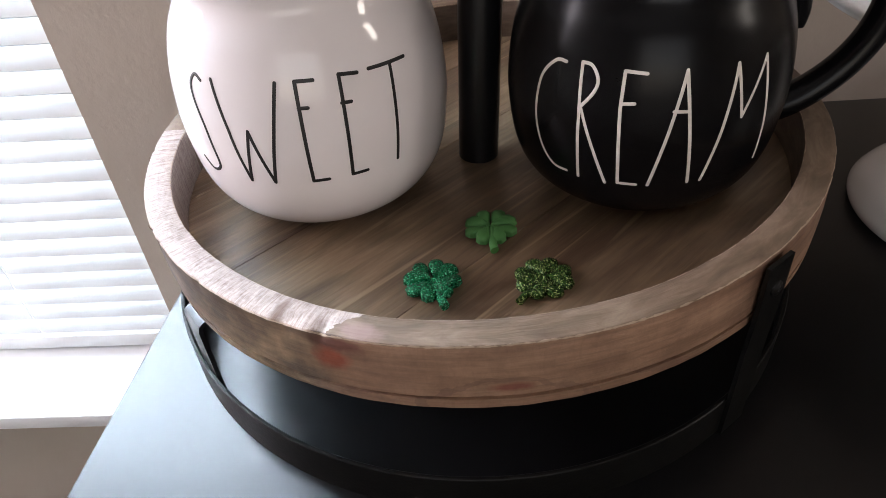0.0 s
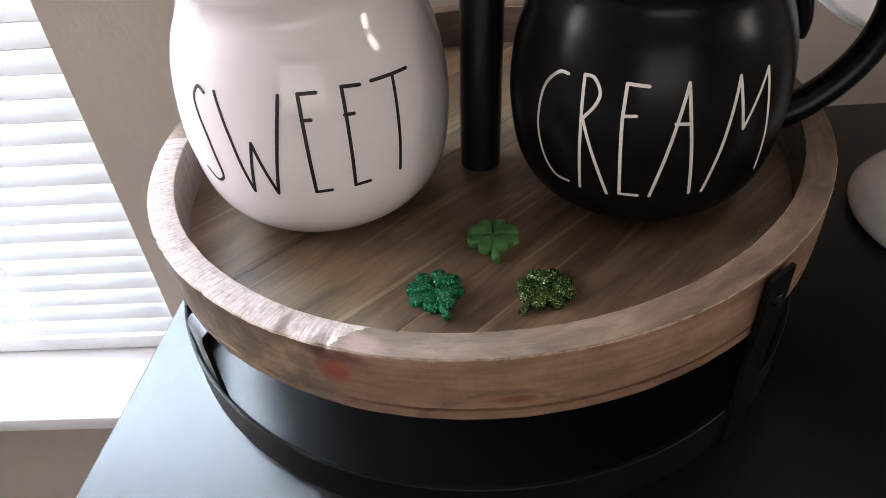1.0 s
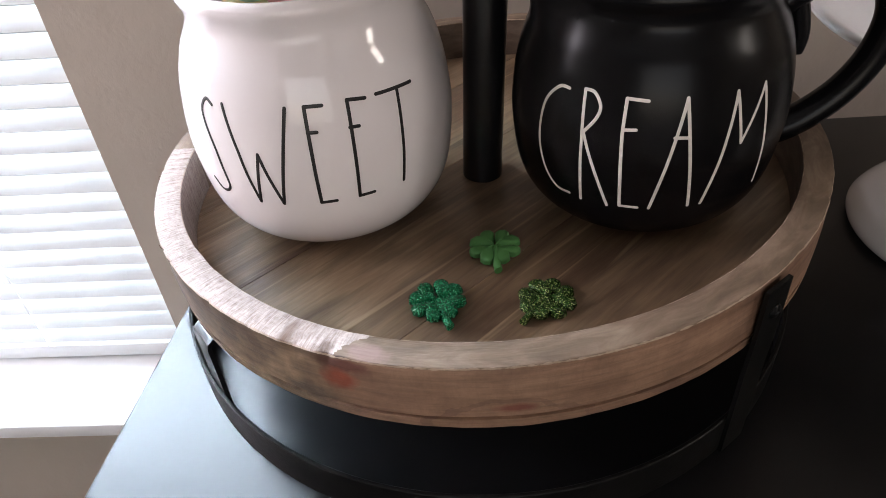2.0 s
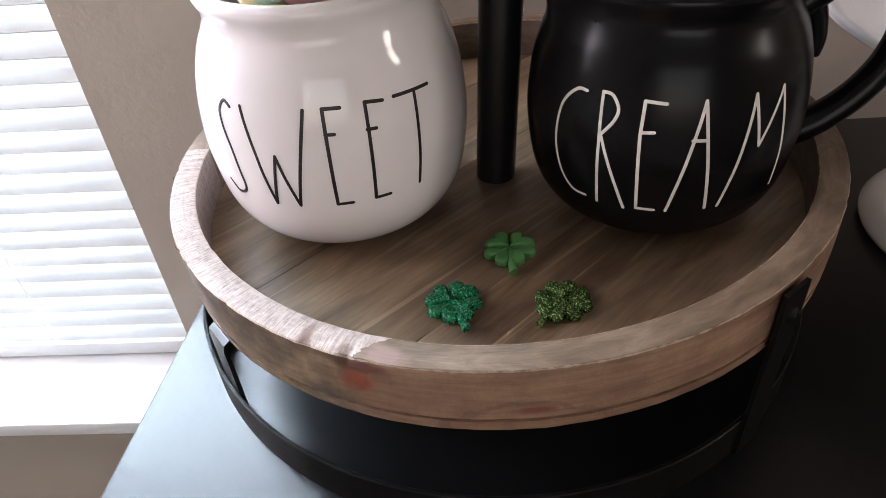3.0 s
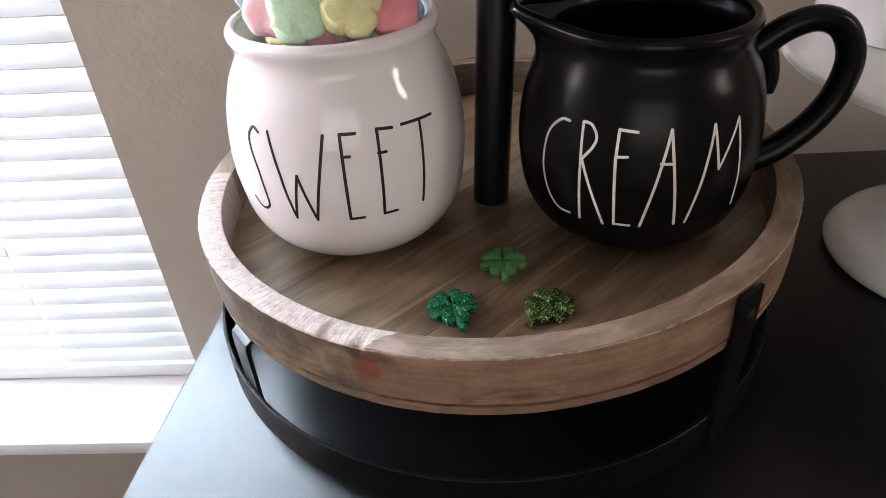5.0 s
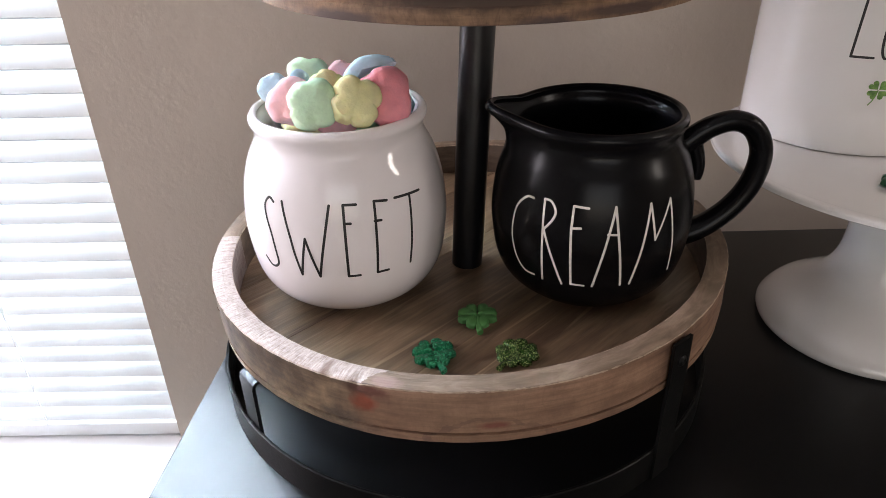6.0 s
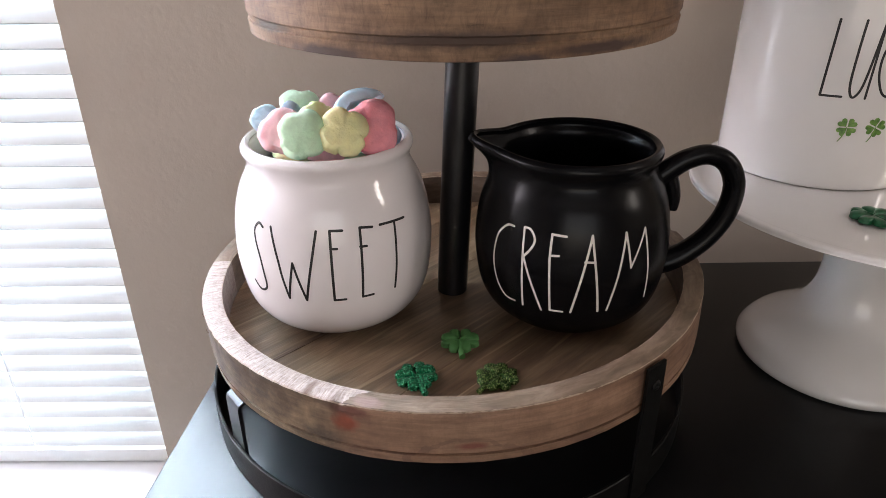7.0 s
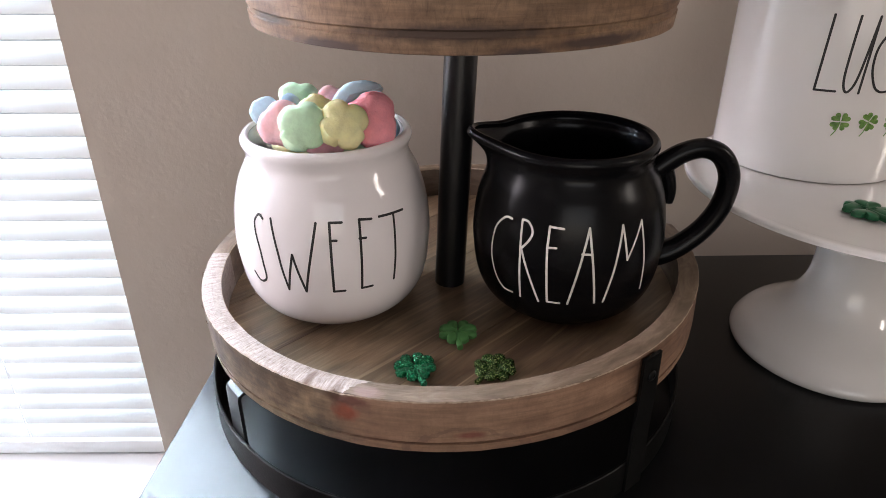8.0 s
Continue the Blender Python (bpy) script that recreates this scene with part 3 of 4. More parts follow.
for ang in (-51.0, 129.0):
    a = radians(ang)
    dx, dy = math.cos(a), math.sin(a)
    foot = RING_R + 0.0012 + (RC[0] - TC[0]) * dx + (RC[1] - TC[1]) * dy
    rise = 0.0285 * RO * dx - 0.003 * RO * dy
    st = part("strap", bent_strip([(foot, 0.0004), (foot, 0.022), (foot * 0.35 + RO * 0.65 + 0.0014, 0.05 + rise * 0.6), (RO + 0.0026, 0.066 + rise), (RO + 0.0022, RIMZ - 0.0018 + rise)], 0.0152, 0.0018, ang), BLACK_METAL, tray, "black metal strap screwed to the rim", True, pose(*TC, 0))
    sc = lathe([(0.0, 0.0), (0.0033, 0.0), (0.0032, 0.0008), (0.0024, 0.0015), (0.0011, 0.0017), (0.0008, 0.0009), (0.0, 0.0008)], 20)
    part("screw", sc, SCREW_METAL, st, "small round screw head", True, Matrix.Translation((dx * (RO + 0.0032), dy * (RO + 0.0032), 0.0790 + rise)) @ Matrix.Rotation(a, 4, "Z") @ Matrix.Rotation(radians(90), 4, "Y"))
for ang in (-140.8, 39.2):
    a = radians(ang)
    lift = 0.0285 * 0.155 * math.cos(a) + (RC[0] - TC[0]) * 0.0285
    part("bracket", bent_strip([(RING_R - 0.0032, 0.0006), (RING_R - 0.0032, 0.02), (RING_R - 0.0032, 0.0547 + lift), (RING_R - 0.0038, 0.0570 + lift), (RING_R - 0.0058, 0.0583 + lift), (RING_R - 0.03, 0.0585 + lift)], 0.0165, 0.002, ang), POST_METAL, tray, "black metal bracket bent under the rim", True, pose(*RC, 0))

# raised fibres along the raw edge
for k, (deg, dz, ln) in enumerate(((-168, -0.004, 0.006), (-160, -0.011, 0.005), (-171, -0.002, 0.004), (-152, -0.009, 0.005), (-175, -0.007, 0.0045))):
    a = radians(deg)
    p = LEAN @ Vector((math.cos(a) * RO * 0.998, math.sin(a) * RO * 0.998, RIMZ + dz))
    out = Vector((math.cos(a), math.sin(a), 0))
    part("splinter", tube(bmesh.new(), spline([p - out * 0.0008, p + out * 0.0012 + Vector((0, 0, ln * 0.3)), p + out * 0.0017 + Vector((0, 0, ln * 0.8 * (1 if k % 2 else -1)))], 4), [0.00014] * 8 + [0.00005], 5), RIM_WOOD, tray, "fine raised wood fibre")

# post
part("post", lathe([(0.0, 0.0002), (0.0104, 0.0002), (0.0104, 0.190), (0.0, 0.190)], 48), POST_METAL, tray, "black round metal post", True, pose(-0.001, 0.0007, FLZ, -0.13, 2.33, 0))

# upper tier
U0, UR = 0.248, 0.1235
UP = pose(0.0055, 0.008, 0)
part("upper_wall", lathe([(UR - 0.004, U0), (UR - 0.0012, U0 + 0.0008), (UR - 0.0004, U0 + 0.0075), (UR - 0.0013, U0 + 0.0083), (UR - 0.0011, U0 + 0.0108), (UR, U0 + 0.0118), (UR, U0 + 0.03), (UR, U0 + 0.052), (UR - 0.001, U0 + 0.053), (UR - 0.01, U0 + 0.053), (UR - 0.011, U0 + 0.052), (UR - 0.011, U0 + 0.004), (UR - 0.011, U0)], 220, True, True, 0.004, 8), UPPER_WOOD, tray, "upper tier rim of stained wood", True, UP)
part("upper_base", lathe([(0.0, U0 + 0.0012), (UR - 0.0111, U0 + 0.0012), (UR - 0.0111, U0 + 0.007), (0.0, U0 + 0.007)], 90), UPPER_WOOD, tray, "", True, UP)


def clipped_plank(u0, u1, radius, z0, z1, ang, bev=0.00016):
    """The strip u0..u1 of a disc, lying across the direction ang."""
    def chord(u, s):
        return s * math.sqrt(max(radius * radius - u * u, 0))
    n = 14
    us = [u0 + (u1 - u0) * k / n for k in range(n + 1)]
    loop = [(chord(u, 1), u) for u in us] + [(chord(u, -1), u) for u in reversed(us)]
    clean = []
    for p in loop:
        if not clean or math.hypot(p[0] - clean[-1][0], p[1] - clean[-1][1]) > 1e-5:
            clean.append(p)
    bm = bmesh.new()
    c, s = math.cos(radians(ang)), math.sin(radians(ang))
    cx, cy = sum(p[0] for p in clean) / len(clean), sum(p[1] for p in clean) / len(clean)
    rings = []
    for z, k in ((z0, 0.0), (z1 - bev, 0.0), (z1, bev)):
        row = []
        for x, y in clean:
            y2 = min(max(y, u0 + k), u1 - k)
            row.append(bm.verts.new((x * c - y2 * s, x * s + y2 * c, z)))
        rings.append(row)
    m = len(clean)
    for a, b in zip(rings, rings[1:]):
        for k in range(m):
            bm.faces.new((a[k], a[(k + 1) % m], b[(k + 1) % m], b[k]))
    bm.faces.new(rings[-1])
    bm.faces.new(rings[0][::-1])
    return bm


FLOOR_ANG = 44.6
edges = [-0.153, -0.064, 0.016, 0.085, 0.153]
for k, (a, b) in enumerate(zip(edges, edges[1:])):
    part("plank", clipped_plank(a + 0.0001, b - 0.0001, 0.1531, BOTZ + 0.0008, FLZ, FLOOR_ANG), FLOOR_WOOD, tray, "", False, LEAN)

# ---- pots ----


def radius_at(profile, z):
    for (r0, z0), (r1, z1) in zip(profile, profile[1:]):
        if z0 <= z <= z1 and z1 > z0:
            return r0 + (r1 - r0) * (z - z0) / (z1 - z0)
    return profile[-1][0]


def letter_on(profile, strokes, width, proud=0.0004):
    """Painted strokes on a turned body: each is a line of (angle in degrees, z)."""
    bm = bmesh.new()
    for st in strokes:
        # split at sharp corners; each run is a bar with round ends
        runs, run = [], [st[0]]
        for k in range(1, len(st)):
            run.append(st[k])
            if k + 1 < len(st):
                u = Vector(((st[k][0] - st[k - 1][0]) * 0.001, st[k][1] - st[k - 1][1]))
                w = Vector(((st[k + 1][0] - st[k][0]) * 0.001, st[k + 1][1] - st[k][1]))
                if u.length > 0 and w.length > 0 and u.angle(w) > 0.6:
                    runs.append(run)
                    run = [st[k]]
        runs.append(run)
        for line in runs:
            pts = []
            for (a0, z0), (a1, z1) in zip(line, line[1:]):
                steps = max(2, int(math.hypot((a1 - a0) * 0.001, z1 - z0) / 0.0012))
                pts += [(a0 + (a1 - a0) * s / steps, z0 + (z1 - z0) * s / steps) for s in range(steps)]
            pts.append(line[-1])
            pts = [Vector(((radius_at(profile, z) + proud * 0.2) * math.cos(radians(a)), (radius_at(profile, z) + proud * 0.2) * math.sin(radians(a)), z)) for a, z in pts]
            h = width / 2
            d0, d1 = (pts[0] - pts[1]).normalized() * h, (pts[-1] - pts[-2]).normalized() * h
            pts = [pts[0] + d0, pts[0] + d0 * 0.8, pts[0] + d0 * 0.4] + pts + [pts[-1] + d1 * 0.4, pts[-1] + d1 * 0.8, pts[-1] + d1]
            tube(bm, pts, [h * 0.12, h * 0.6, h * 0.92] + [h] * (len(pts) - 6) + [h * 0.92, h * 0.6, h * 0.12], 10)
    for v in bm.verts:
        # pressed flat on the glaze
        r, rs = v.co.xy.length, radius_at(profile, v.co.z)
        v.co.xy *= (rs + (r - rs) * 0.16 + 0.00008) / r
    return bm


def curve2(pts, per=6):
    return [(v.x, v.y) for v in spline([(a, z, 0) for a, z in pts], per)]


def pot_profile(outer, wall):
    """Closed thin shell: outer (r, z) from the foot up to the lip, then the inside down."""
    o = smooth_profile(outer, 7)
    inner = [(max(r - wall, 0.0), z) for r, z in reversed(o) if z > wall * 1.5]
    lip_r, lip_z = o[-1]
    lip = [(lip_r - wall * 0.2, lip_z + wall * 0.28), (lip_r - wall * 0.5, lip_z + wall * 0.38), (lip_r - wall * 0.8, lip_z + wall * 0.28)]
    return o, [(0.0, outer[0][1] + 0.0015), (outer[0][0] - 0.004, outer[0][1] + 0.0015), (outer[0][0] - 0.003, outer[0][1])] + o + lip + inner + [(0.0, wall * 1.5)]


def seated(outer, dz):
    """The profile with its foot moved to where the tilted floor is."""
    top = outer[-1][1]
    return [(r, dz + z * (top - dz) / top) for r, z in outer]


SW_AT, CR_AT = (-0.0765, -0.0170, 0.066), (0.0735, -0.0255, 0.066)
POT = [(0.033, 0.0), (0.0395, 0.004), (0.0507, 0.014), (0.0573, 0.028), (0.0603, 0.050), (0.0600, 0.066), (0.0578, 0.082), (0.0540, 0.095), (0.0500, 0.1035), (0.0483, 0.1085), (0.0487, 0.1130), (0.0503, 0.1172), (0.0503, 0.1195), (0.0496, 0.1208)]
SWEET_OUT = [(r * 1.027, z * 0.985) for r, z in POT]
o, prof = pot_profile(seated(SWEET_OUT, -0.0001), 0.0045)
sweet = thing("sugar_pot", "glossy white ceramic sugar pot lettered SWEET, filled with marshmallow charms", "pot", SW_AT)
part("body", lathe(prof, 128), WHITE_GLAZE, sweet, "glossy white glazed body")
sweet_o = o

CREAM_OUT = [(r * 0.992, z * 0.972) for r, z in POT]
o, prof = pot_profile(seated(CREAM_OUT, 0.0042), 0.0042)
cream_o = o
cream = thing("cream_pitcher", "satin black ceramic pitcher lettered CREAM with a looped handle", "pitcher", CR_AT)
bm = lathe(prof, 144)
SPOUT = radians(178)
for v in bm.verts:
    r = v.co.xy.length
    if v.co.z > 0.094 and r > 1e-4:
        a = math.atan2(v.co.y, v.co.x) - SPOUT
        a = (a + math.pi) % (2 * math.pi) - math.pi
        up = min(1.0, (v.co.z - 0.094) / 0.021) ** 1.5
        k = math.exp(-(a / 0.33) ** 2)
        g = 0.0150 * up * k
        v.co.xy *= (r + g) / r
        v.co.z += 0.004 * up * k
part("body", bm, BLACK_GLAZE, cream, "satin black glazed body with a pouring lip")
HND = radians(-1.5)
hp = [(0.047, 0.092), (0.055, 0.099), (0.066, 0.1065), (0.079, 0.1095), (0.0905, 0.104), (0.0970, 0.090), (0.0950, 0.072), (0.0868, 0.0565), (0.0745, 0.0445), (0.0625, 0.0382), (0.052, 0.0365)]
hl = spline([(r * math.cos(HND), r * math.sin(HND), z) for r, z in hp], 7)
nn = len(hl)
rad = [0.0059 + 0.0018 * abs(2 * i / (nn - 1) - 1) ** 3 for i in range(nn)]
part("handle", tube(bmesh.new(), hl, rad, 20, (1.0, 1.15)), BLACK_GLAZE, cream, "looped black handle")
th = spline([(r * math.cos(HND), r * math.sin(HND), z) for r, z in ((0.0545, 0.1), (0.0585, 0.092), (0.0612, 0.082), (0.0608, 0.0745))], 6)
part("handle_tail", tube(bmesh.new(), th, [0.0056 - 0.0016 * i / (len(th) - 1) for i in range(len(th))], 14), BLACK_GLAZE, cream)


def lettering(name, owner, profile, glyphs, width, material, label):
    for strokes in glyphs:
        part(name, letter_on(profile, strokes, width), material, owner, label)


B, T = 0.0404, 0.0835           # foot and top of the tall hand-drawn capitals
S_ = [curve2([(-123.1, 0.0822), (-126.4, T + 0.0005), (-129.4, 0.0797), (-128.7, 0.0736), (-124.9, 0.061), (-123.2, 0.047), (-125.2, 0.0422), (-129.5, 0.0412), (-133.2, 0.0458)])]
W_ = [[(-117.4, T), (-112.9, 0.0639), (-108.9, B), (-104.5, 0.0642), (-98.7, B), (-90.6, T)]]
E1 = [[(-76.6, 0.0832), (-83.3, T), (-83.6, B), (-77.6, B)], [(-83.5, 0.0733), (-80.2, 0.0731)]]
E2 = [[(-59.8, 0.0825), (-66.9, T), (-68.2, B), (-62.1, B)], [(-67.7, 0.0727), (-64.2, 0.0724)]]
T_ = [[(-55, 0.0826), (-38, 0.0818)], [(-45.5, 0.082), (-48.3, B)]]
lettering("letter", sweet, sweet_o, [S_, W_, E1, E2, T_], 0.0015, BLACK_INK, "thin black painted capital letter")
B, T = 0.0342, 0.0829
C_ = [curve2([(-134.4, 0.0815), (-139.4, 0.0808), (-145.5, 0.0728), (-147.1, 0.0575), (-144.5, 0.0435), (-138.5, 0.0352), (-131.4, B)])]
R_ = [[(-125.9, B - 0.001), (-126.3, 0.0614), (-127.4, T)], curve2([(-127.4, T), (-123.4, 0.0824), (-120.4, 0.0777), (-121.6, 0.0725), (-126, 0.0661)]), [(-126, 0.0661), (-114.4, B - 0.001)]]
E3 = [[(-103.1, 0.0818), (-110.9, 0.0822), (-111.1, 0.0684), (-110, 0.0475), (-109.3, B), (-102.2, B)], [(-110.8, 0.07), (-106.3, 0.0705)]]
A_ = [[(-97.6, B), (-89, T), (-82.2, B + 0.0008)], [(-92.2, 0.0678), (-86.8, 0.0676)]]
M_ = [[(-76.9, B + 0.0009), (-69.3, T), (-65.6, 0.0617), (-55.8, T), (-50, B + 0.003)]]
lettering("letter", cream, cream_o, [C_, R_, E3, A_, M_], 0.00135, WHITE_INK, "thin pale incised capital letter")

# ---- clovers ----


def heart_leaf(n=18):
    pts = []
    for i in range(n):
        t = 2 * math.pi * i / n
        x = 16 * math.sin(t) ** 3
        y = 13 * math.cos(t) - 5 * math.cos(2 * t) - 2 * math.cos(3 * t) - math.cos(4 * t)
        pts.append((x / 17, (y + 17) / 30))
    return pts


def clover(name, label, material, at, size, rz, thick=0.0032, tilt=(0, 0)):
    """Four heart-shaped leaves and a stem, cast in one piece."""
    bm = bmesh.new()
    for k in range(4):
        out = [(x * size * 0.325, y * size * 0.52 + 0.0001) for x, y in heart_leaf()]
        puff(bm, out, thick / 2, 0.42, True, 0.06, Matrix.Translation((0, 0, thick / 2)) @ Matrix.Rotation(radians(45 + 90 * k), 4, "Z") @ Matrix.Rotation(radians(3), 4, "X"))
        vs0 = len(bm.verts)
        tube(bm, [(0, size * f, thick * h) for f, h in ((0.03, 0.9), (0.16, 1.04), (0.3, 1.0), (0.4, 0.7))], [size * 0.016, size * 0.02, size * 0.016, size * 0.008], 6)
        for side in (-1, 1):
            for f in (0.14, 0.25):
                tube(bm, [(0, size * f, thick * 1.0), (side * size * 0.09, size * (f + 0.09), thick * 0.99), (side * size * 0.15, size * (f + 0.13), thick * 0.84)], [size * 0.013, size * 0.013, size * 0.006], 5)
        bm.verts.ensure_lookup_table()
        bmesh.ops.rotate(bm, verts=bm.verts[vs0:], cent=(0, 0, 0), matrix=Matrix.Rotation(radians(45 + 90 * k), 3, "Z"))
    stem = spline([(0, 0, thick * 0.5), (0.02 * size, -0.22 * size, thick * 0.5), (0.03 * size, -0.46 * size, thick * 0.5), (0.07 * size, -0.74 * size, thick * 0.5)], 4)
    tube(bm, stem, [size * 0.066 + size * 0.022 * i / (len(stem) - 1) for i in range(len(stem))], 10, (1, 0.8))
    ob = part(name, bm, material)
    ob.matrix_basis = pose(*at, tilt[0], tilt[1], rz)
    return tagged(ob, label, "clover")


clover("clover_charm", "matte green four-leaf clover charm on the tray", GREEN_MATTE, on_floor(0.003, -0.0667, 0.0003), 0.0232, -2, tilt=TILT)
clover("clover_charm", "emerald glitter four-leaf clover charm on the tray", GREEN_GLITTER, on_floor(-0.0228, -0.1007, 0.0003), 0.0236, 14, tilt=TILT)
clover("clover_charm", "olive green glitter four-leaf clover charm on the tray", OLIVE_GLITTER, on_floor(0.0233, -0.1035, 0.0003), 0.0236, -44, tilt=TILT)

# ---- marshmallow charms heaped in the sugar pot ----


def lobes(n, depth, size, pts=40, turn=0.0):
    return [((size * (1 - depth + depth * abs(math.cos(n * t / 2)) ** 0.7)) * math.cos(t + turn), (size * (1 - depth + depth * abs(math.cos(n * t / 2)) ** 0.7)) * math.sin(t + turn)) for t in [2 * math.pi * i / pts for i in range(pts)]]


def crescent(size, pts=18):
    """A fat crescent, its back up to the left."""
    out = []
    for i in range(pts + 1):
        a = radians(20 + 170 * i / pts)
        out.append((size * math.cos(a), size * 0.92 * math.sin(a) - size * 0.35))
    for i in range(1, pts):
        a = radians(190 - 170 * i / pts)
        out.append((size * 0.94 * math.cos(a) + size * 0.06, size * 0.2 * math.sin(a) - size * 0.42 + size * 0.5 * (i / pts)))
    return out


def charm(label, material, outline, half, m):
    bm = puff(bmesh.new(), outline, half, 0.42, False, 0.10)
    for v in bm.verts:
        v.co += 0.0009 * Vector((noise.noise(v.co * 160), noise.noise(v.co * 160 + Vector((9, 0, 0))), noise.noise(v.co * 160 + Vector((0, 9, 0)))))
    ob = part("marshmallow", bm, material)
    ob.matrix_basis = m
    return tagged(ob, label, "marshmallow", "marshmallows in the sugar pot")


SX, SY, SZ = SW_AT


def at_pot(x, y, z, tilt, spin, lean=0.0):
    """Placed in the pot: tilt turns the flat face up from level towards the front."""
    return pose(SX + x + 0.0018, SY + y + 0.0032, SZ + z, tilt, lean, 0) @ pose(0, 0, 0, 0, 0, spin)


charm("mint green clover-shaped marshmallow in the pot", MINT, lobes(4, 0.15, 0.0146, 48, radians(50)), 0.0066, at_pot(-0.0088, -0.0395, 0.1318, 66, 6, -3))
charm("yellow star-shaped marshmallow in the pot", LEMON, lobes(4, 0.2, 0.0148, 48, radians(38)), 0.0082, at_pot(0.0132, -0.037, 0.1320, 58, 10, 20))
charm("pink heart-shaped marshmallow in the pot", PINK, lobes(3, 0.22, 0.0174, 45, radians(80)), 0.0080, at_pot(0.0268, -0.025, 0.1308, 64, -8, 8))
charm("pale pink lobed marshmallow in the pot", PALE_PINK, lobes(3, 0.2, 0.0142, 45, radians(40)), 0.0070, at_pot(-0.0226, -0.0290, 0.1300, 60, 26, -14))
charm("pale blue lobed marshmallow in the pot", BLUE, lobes(3, 0.22, 0.0098, 40, 0.5), 0.0052, at_pot(-0.0362, -0.009, 0.1315, 60, 20, -14))
charm("mint green clover-shaped marshmallow in the pot", MINT, lobes(4, 0.24, 0.0144, 44, radians(45)), 0.0056, at_pot(-0.0205, 0.012, 0.1322, 40, 4, 6))
charm("yellow marshmallow lying on the heap", LEMON, lobes(5, 0.15, 0.0112, 40, 0.2), 0.005, at_pot(-0.004, -0.0165, 0.1345, 30, 30, 20))
charm("pale blue crescent marshmallow on the heap", BLUE, crescent(0.0185), 0.0060, at_pot(0.0170, 0.001, 0.1365, 62, 22, 0))
charm("pink rounded marshmallow in the pot", PALE_PINK, lobes(3, 0.12, 0.0098, 36, 0.0), 0.005, at_pot(0.0, 0.012, 0.1325, 58, 10, 0))
charm("small pale blue marshmallow on the heap", BLUE, lobes(3, 0.1, 0.0062, 36, 0.8), 0.005, at_pot(-0.0205, -0.0115, 0.1368, 55, 10, 0))
for x, y, z, mt, lb in ((-0.018, 0.008, 0.124, MINT, "mint green"), (0.016, 0.012, 0.124, LEMON, "yellow"), (0.0, -0.014, 0.116, PALE_PINK, "pale pink"), (0.028, 0.004, 0.116, BLUE, "pale blue"), (-0.02, -0.012, 0.113, LEMON, "yellow"), (0.008, 0.0, 0.109, MINT, "mint green")):
    charm(lb + " marshmallow low in the heap", mt, lobes(4, 0.15, 0.0145, 36, x * 40), 0.006, at_pot(x, y, z, 20 + x * 400, 30, y * 500))

# ---- cake stand and canister ----
CK = (0.2958, 0.017)
stand = thing("cake_stand", "cream white ceramic pedestal cake stand on the sideboard", "cake stand", (*CK, 0))
PZ, PR = 0.1372, 0.1288
sp = smooth_profile([(0.0700, 0.0), (0.0732, 0.0025), (0.0732, 0.008), (0.065, 0.0185), (0.049, 0.030), (0.036, 0.041), (0.0285, 0.056), (0.0265, 0.076), (0.029, 0.098), (0.036, 0.111), (0.042, 0.1172)], 6)
part("pedestal", lathe([(0.0, 0.001), (0.0700, 0.0005)] + sp + [(0.0, 0.1172)], 110), STAND_GLAZE, stand, "flared glossy pedestal foot")
pp = smooth_profile([(0.04, PZ - 0.0198), (0.07, PZ - 0.0165), (0.106, PZ - 0.0088), (PR - 0.0026, PZ - 0.0046), (PR - 0.0006, PZ - 0.0022), (PR - 0.0016, PZ), (PR - 0.006, PZ + 0.0002), (PR - 0.012, PZ - 0.0002), (0.06, PZ - 0.0004)], 5)
part("plate", lathe([(0.0, PZ - 0.0198)] + pp + [(0.0, PZ - 0.0004)], 150), STAND_GLAZE, stand, "round glossy plate with a soft rim")
DR = 0.0655
can = thing("canister", "glossy cream white ceramic canister lettered LUC with clovers, on the stand", "canister", (0.2687, 0.0726, PZ + 0.0002))
CAN_OUT = [(DR - 0.0032, 0.0), (DR - 0.0012, 0.0005), (DR, 0.003), (DR, 0.03), (DR, 0.06), (DR, 0.1), (DR, 0.135), (DR - 0.0004, 0.148), (DR + 0.0012, 0.152), (DR + 0.0008, 0.155)]
o, prof = pot_profile(CAN_OUT, 0.005)
can_o = o
part("body", lathe(prof, 128), STAND_GLAZE, can, "glossy straight-sided glazed body")
# grey ring stands in for the shade line where canister meets plate
part("foot_line", lathe([(DR - 0.004, -0.0001), (DR - 0.0006, -0.0001), (DR - 0.0006, 0.0007), (DR - 0.004, 0.0007)], 128, True), GREY_LINE, can, "grey ring painted as the shaded gap under the canister")
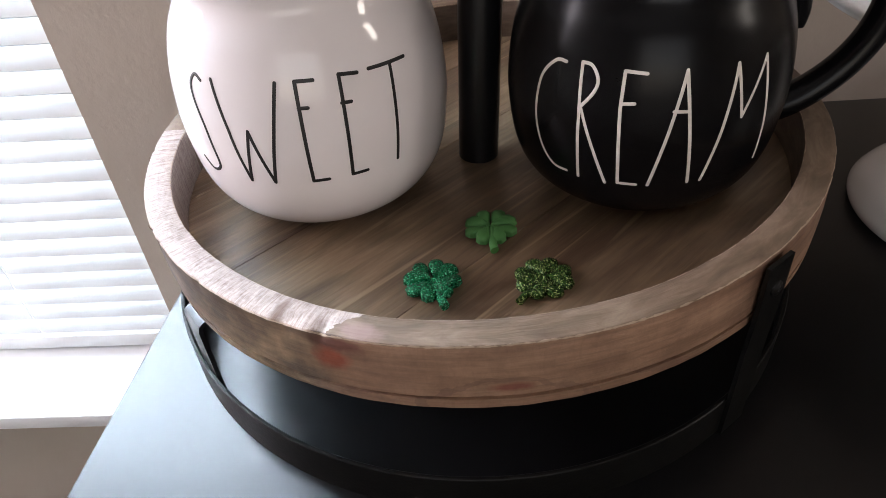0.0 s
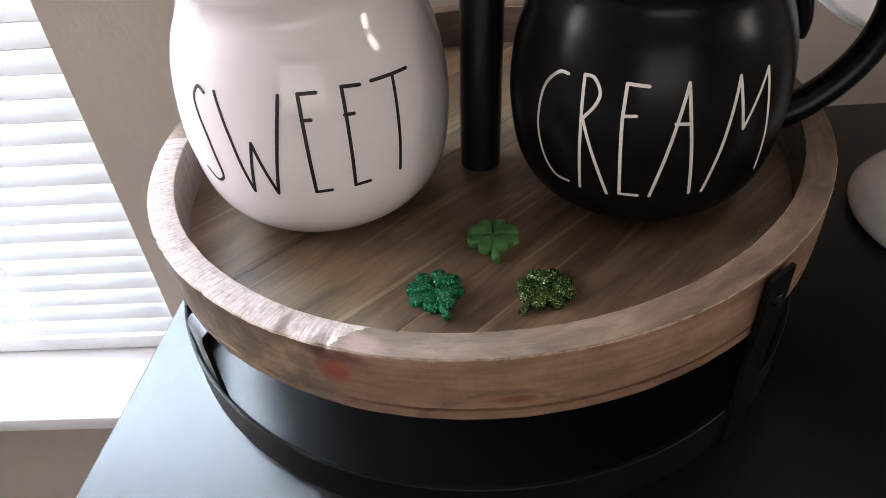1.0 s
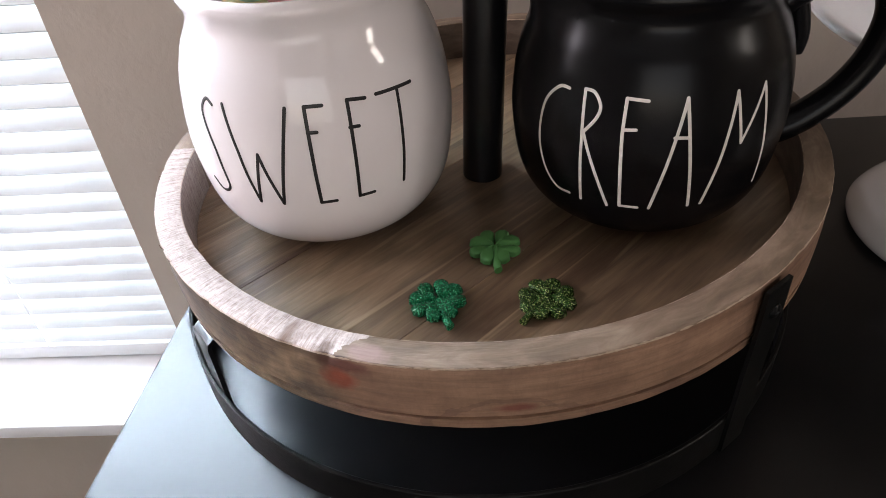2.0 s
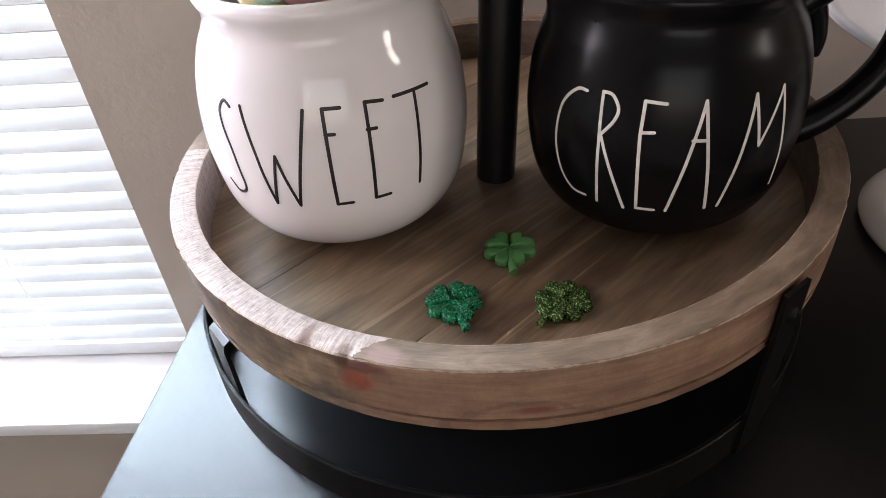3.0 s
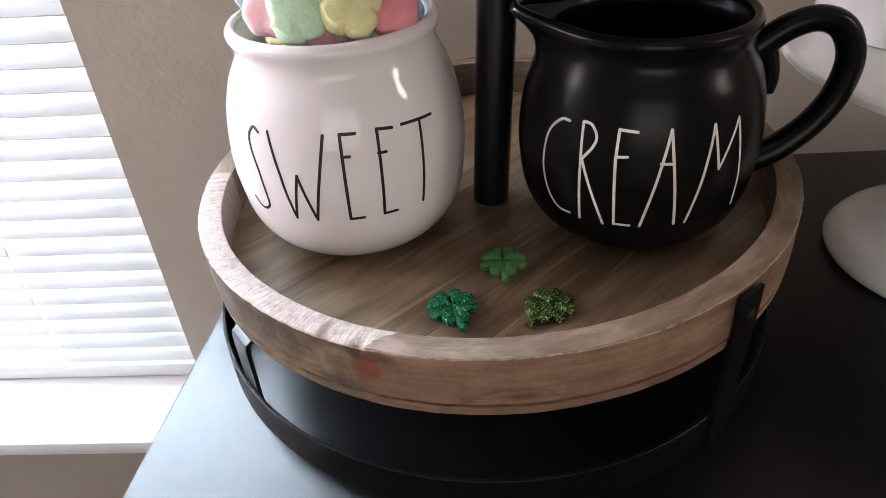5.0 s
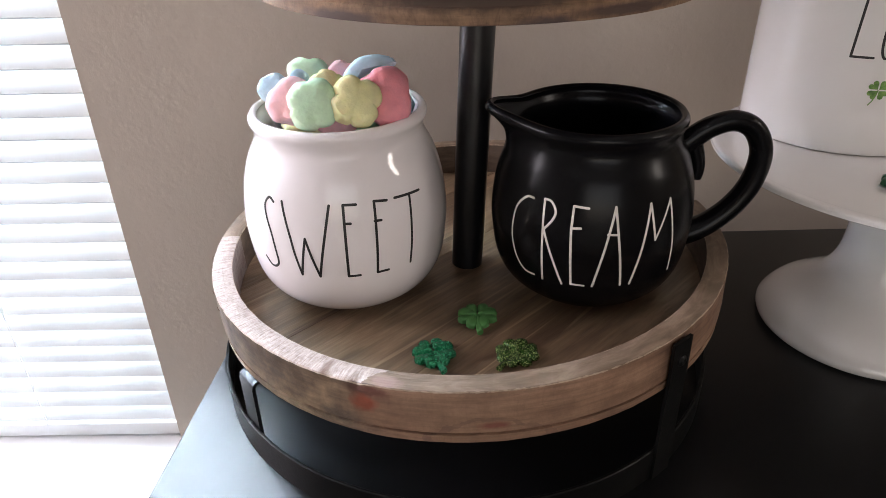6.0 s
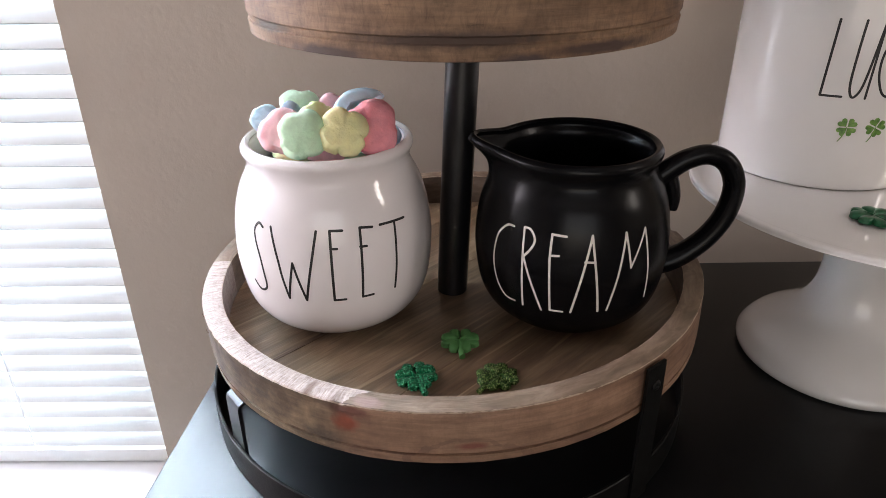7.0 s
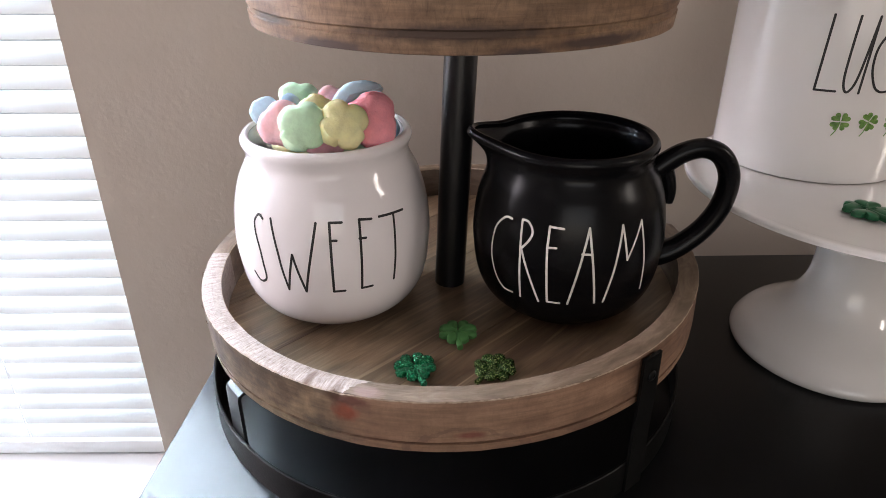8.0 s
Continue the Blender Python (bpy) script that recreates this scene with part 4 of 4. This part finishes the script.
L_ = [[(-120.4, 0.1085), (-121.9, 0.0622), (-111.3, 0.0622)]]
U_ = [curve2([(-107.8, 0.1085), (-108.4, 0.0905), (-108.5, 0.0712), (-106.9, 0.0632), (-104.4, 0.0632), (-101.6, 0.073), (-98.4, 0.1085)]), [(-98.4, 0.1085), (-99.4, 0.0618)]]
C2 = [curve2([(-87, 0.1), (-90, 0.101), (-93.4, 0.096), (-95.8, 0.088), (-95.4, 0.0765), (-92, 0.0662), (-88, 0.0628), (-84, 0.0632)])]
lettering("letter", can, can_o, [L_, U_, C2], 0.0015, BLACK_INK, "thin black painted capital letter")


def decal(angle, z, spin, size, fold):
    """A small flat clover print wrapped on the body."""
    bm = bmesh.new()
    for k in range(fold):
        a0 = 360 / fold * k + spin
        leaf = [(x * size * 0.27, size * 0.03 + y * size * 0.47) for x, y in heart_leaf(16)]
        ca, sa = math.cos(radians(a0)), math.sin(radians(a0))
        ring = [(x * ca - y * sa, x * sa + y * ca) for x, y in leaf]
        top = [bm.verts.new((*wrap(x, y, angle, z, 0.00035),)) for x, y in ring]
        low = [bm.verts.new((*wrap(x, y, angle, z, -0.0003),)) for x, y in ring]
        bm.faces.new(top)
        for i in range(len(top)):
            bm.faces.new((low[i], low[(i + 1) % len(top)], top[(i + 1) % len(top)], top[i]))
    st = [wrap(x * size, y * size, angle, z, 0.0) for x, y in ((0, 0), (-0.03, -0.25), (-0.14, -0.55), (-0.28, -0.78))]
    tube(bm, st, size * 0.028, 6)
    return part("clover_print", bm, DECAL_GREEN, can, "printed green clover", False)


def wrap(x, y, angle, z, out):
    a = radians(angle) + x / DR
    return ((DR + out) * math.cos(a), (DR + out) * math.sin(a), z + y)


decal(-104.6, 0.0430, 45, 0.0125, 4)
decal(-89.5, 0.0434, 20, 0.0125, 4)
decal(-74.6, 0.0430, 45, 0.0125, 4)
clover("clover_charm", "glossy dark green clover charm lying on the cake stand plate", DARK_GREEN, (0.2535, -0.0395, PZ + 0.0006), 0.0255, 12, 0.0036)
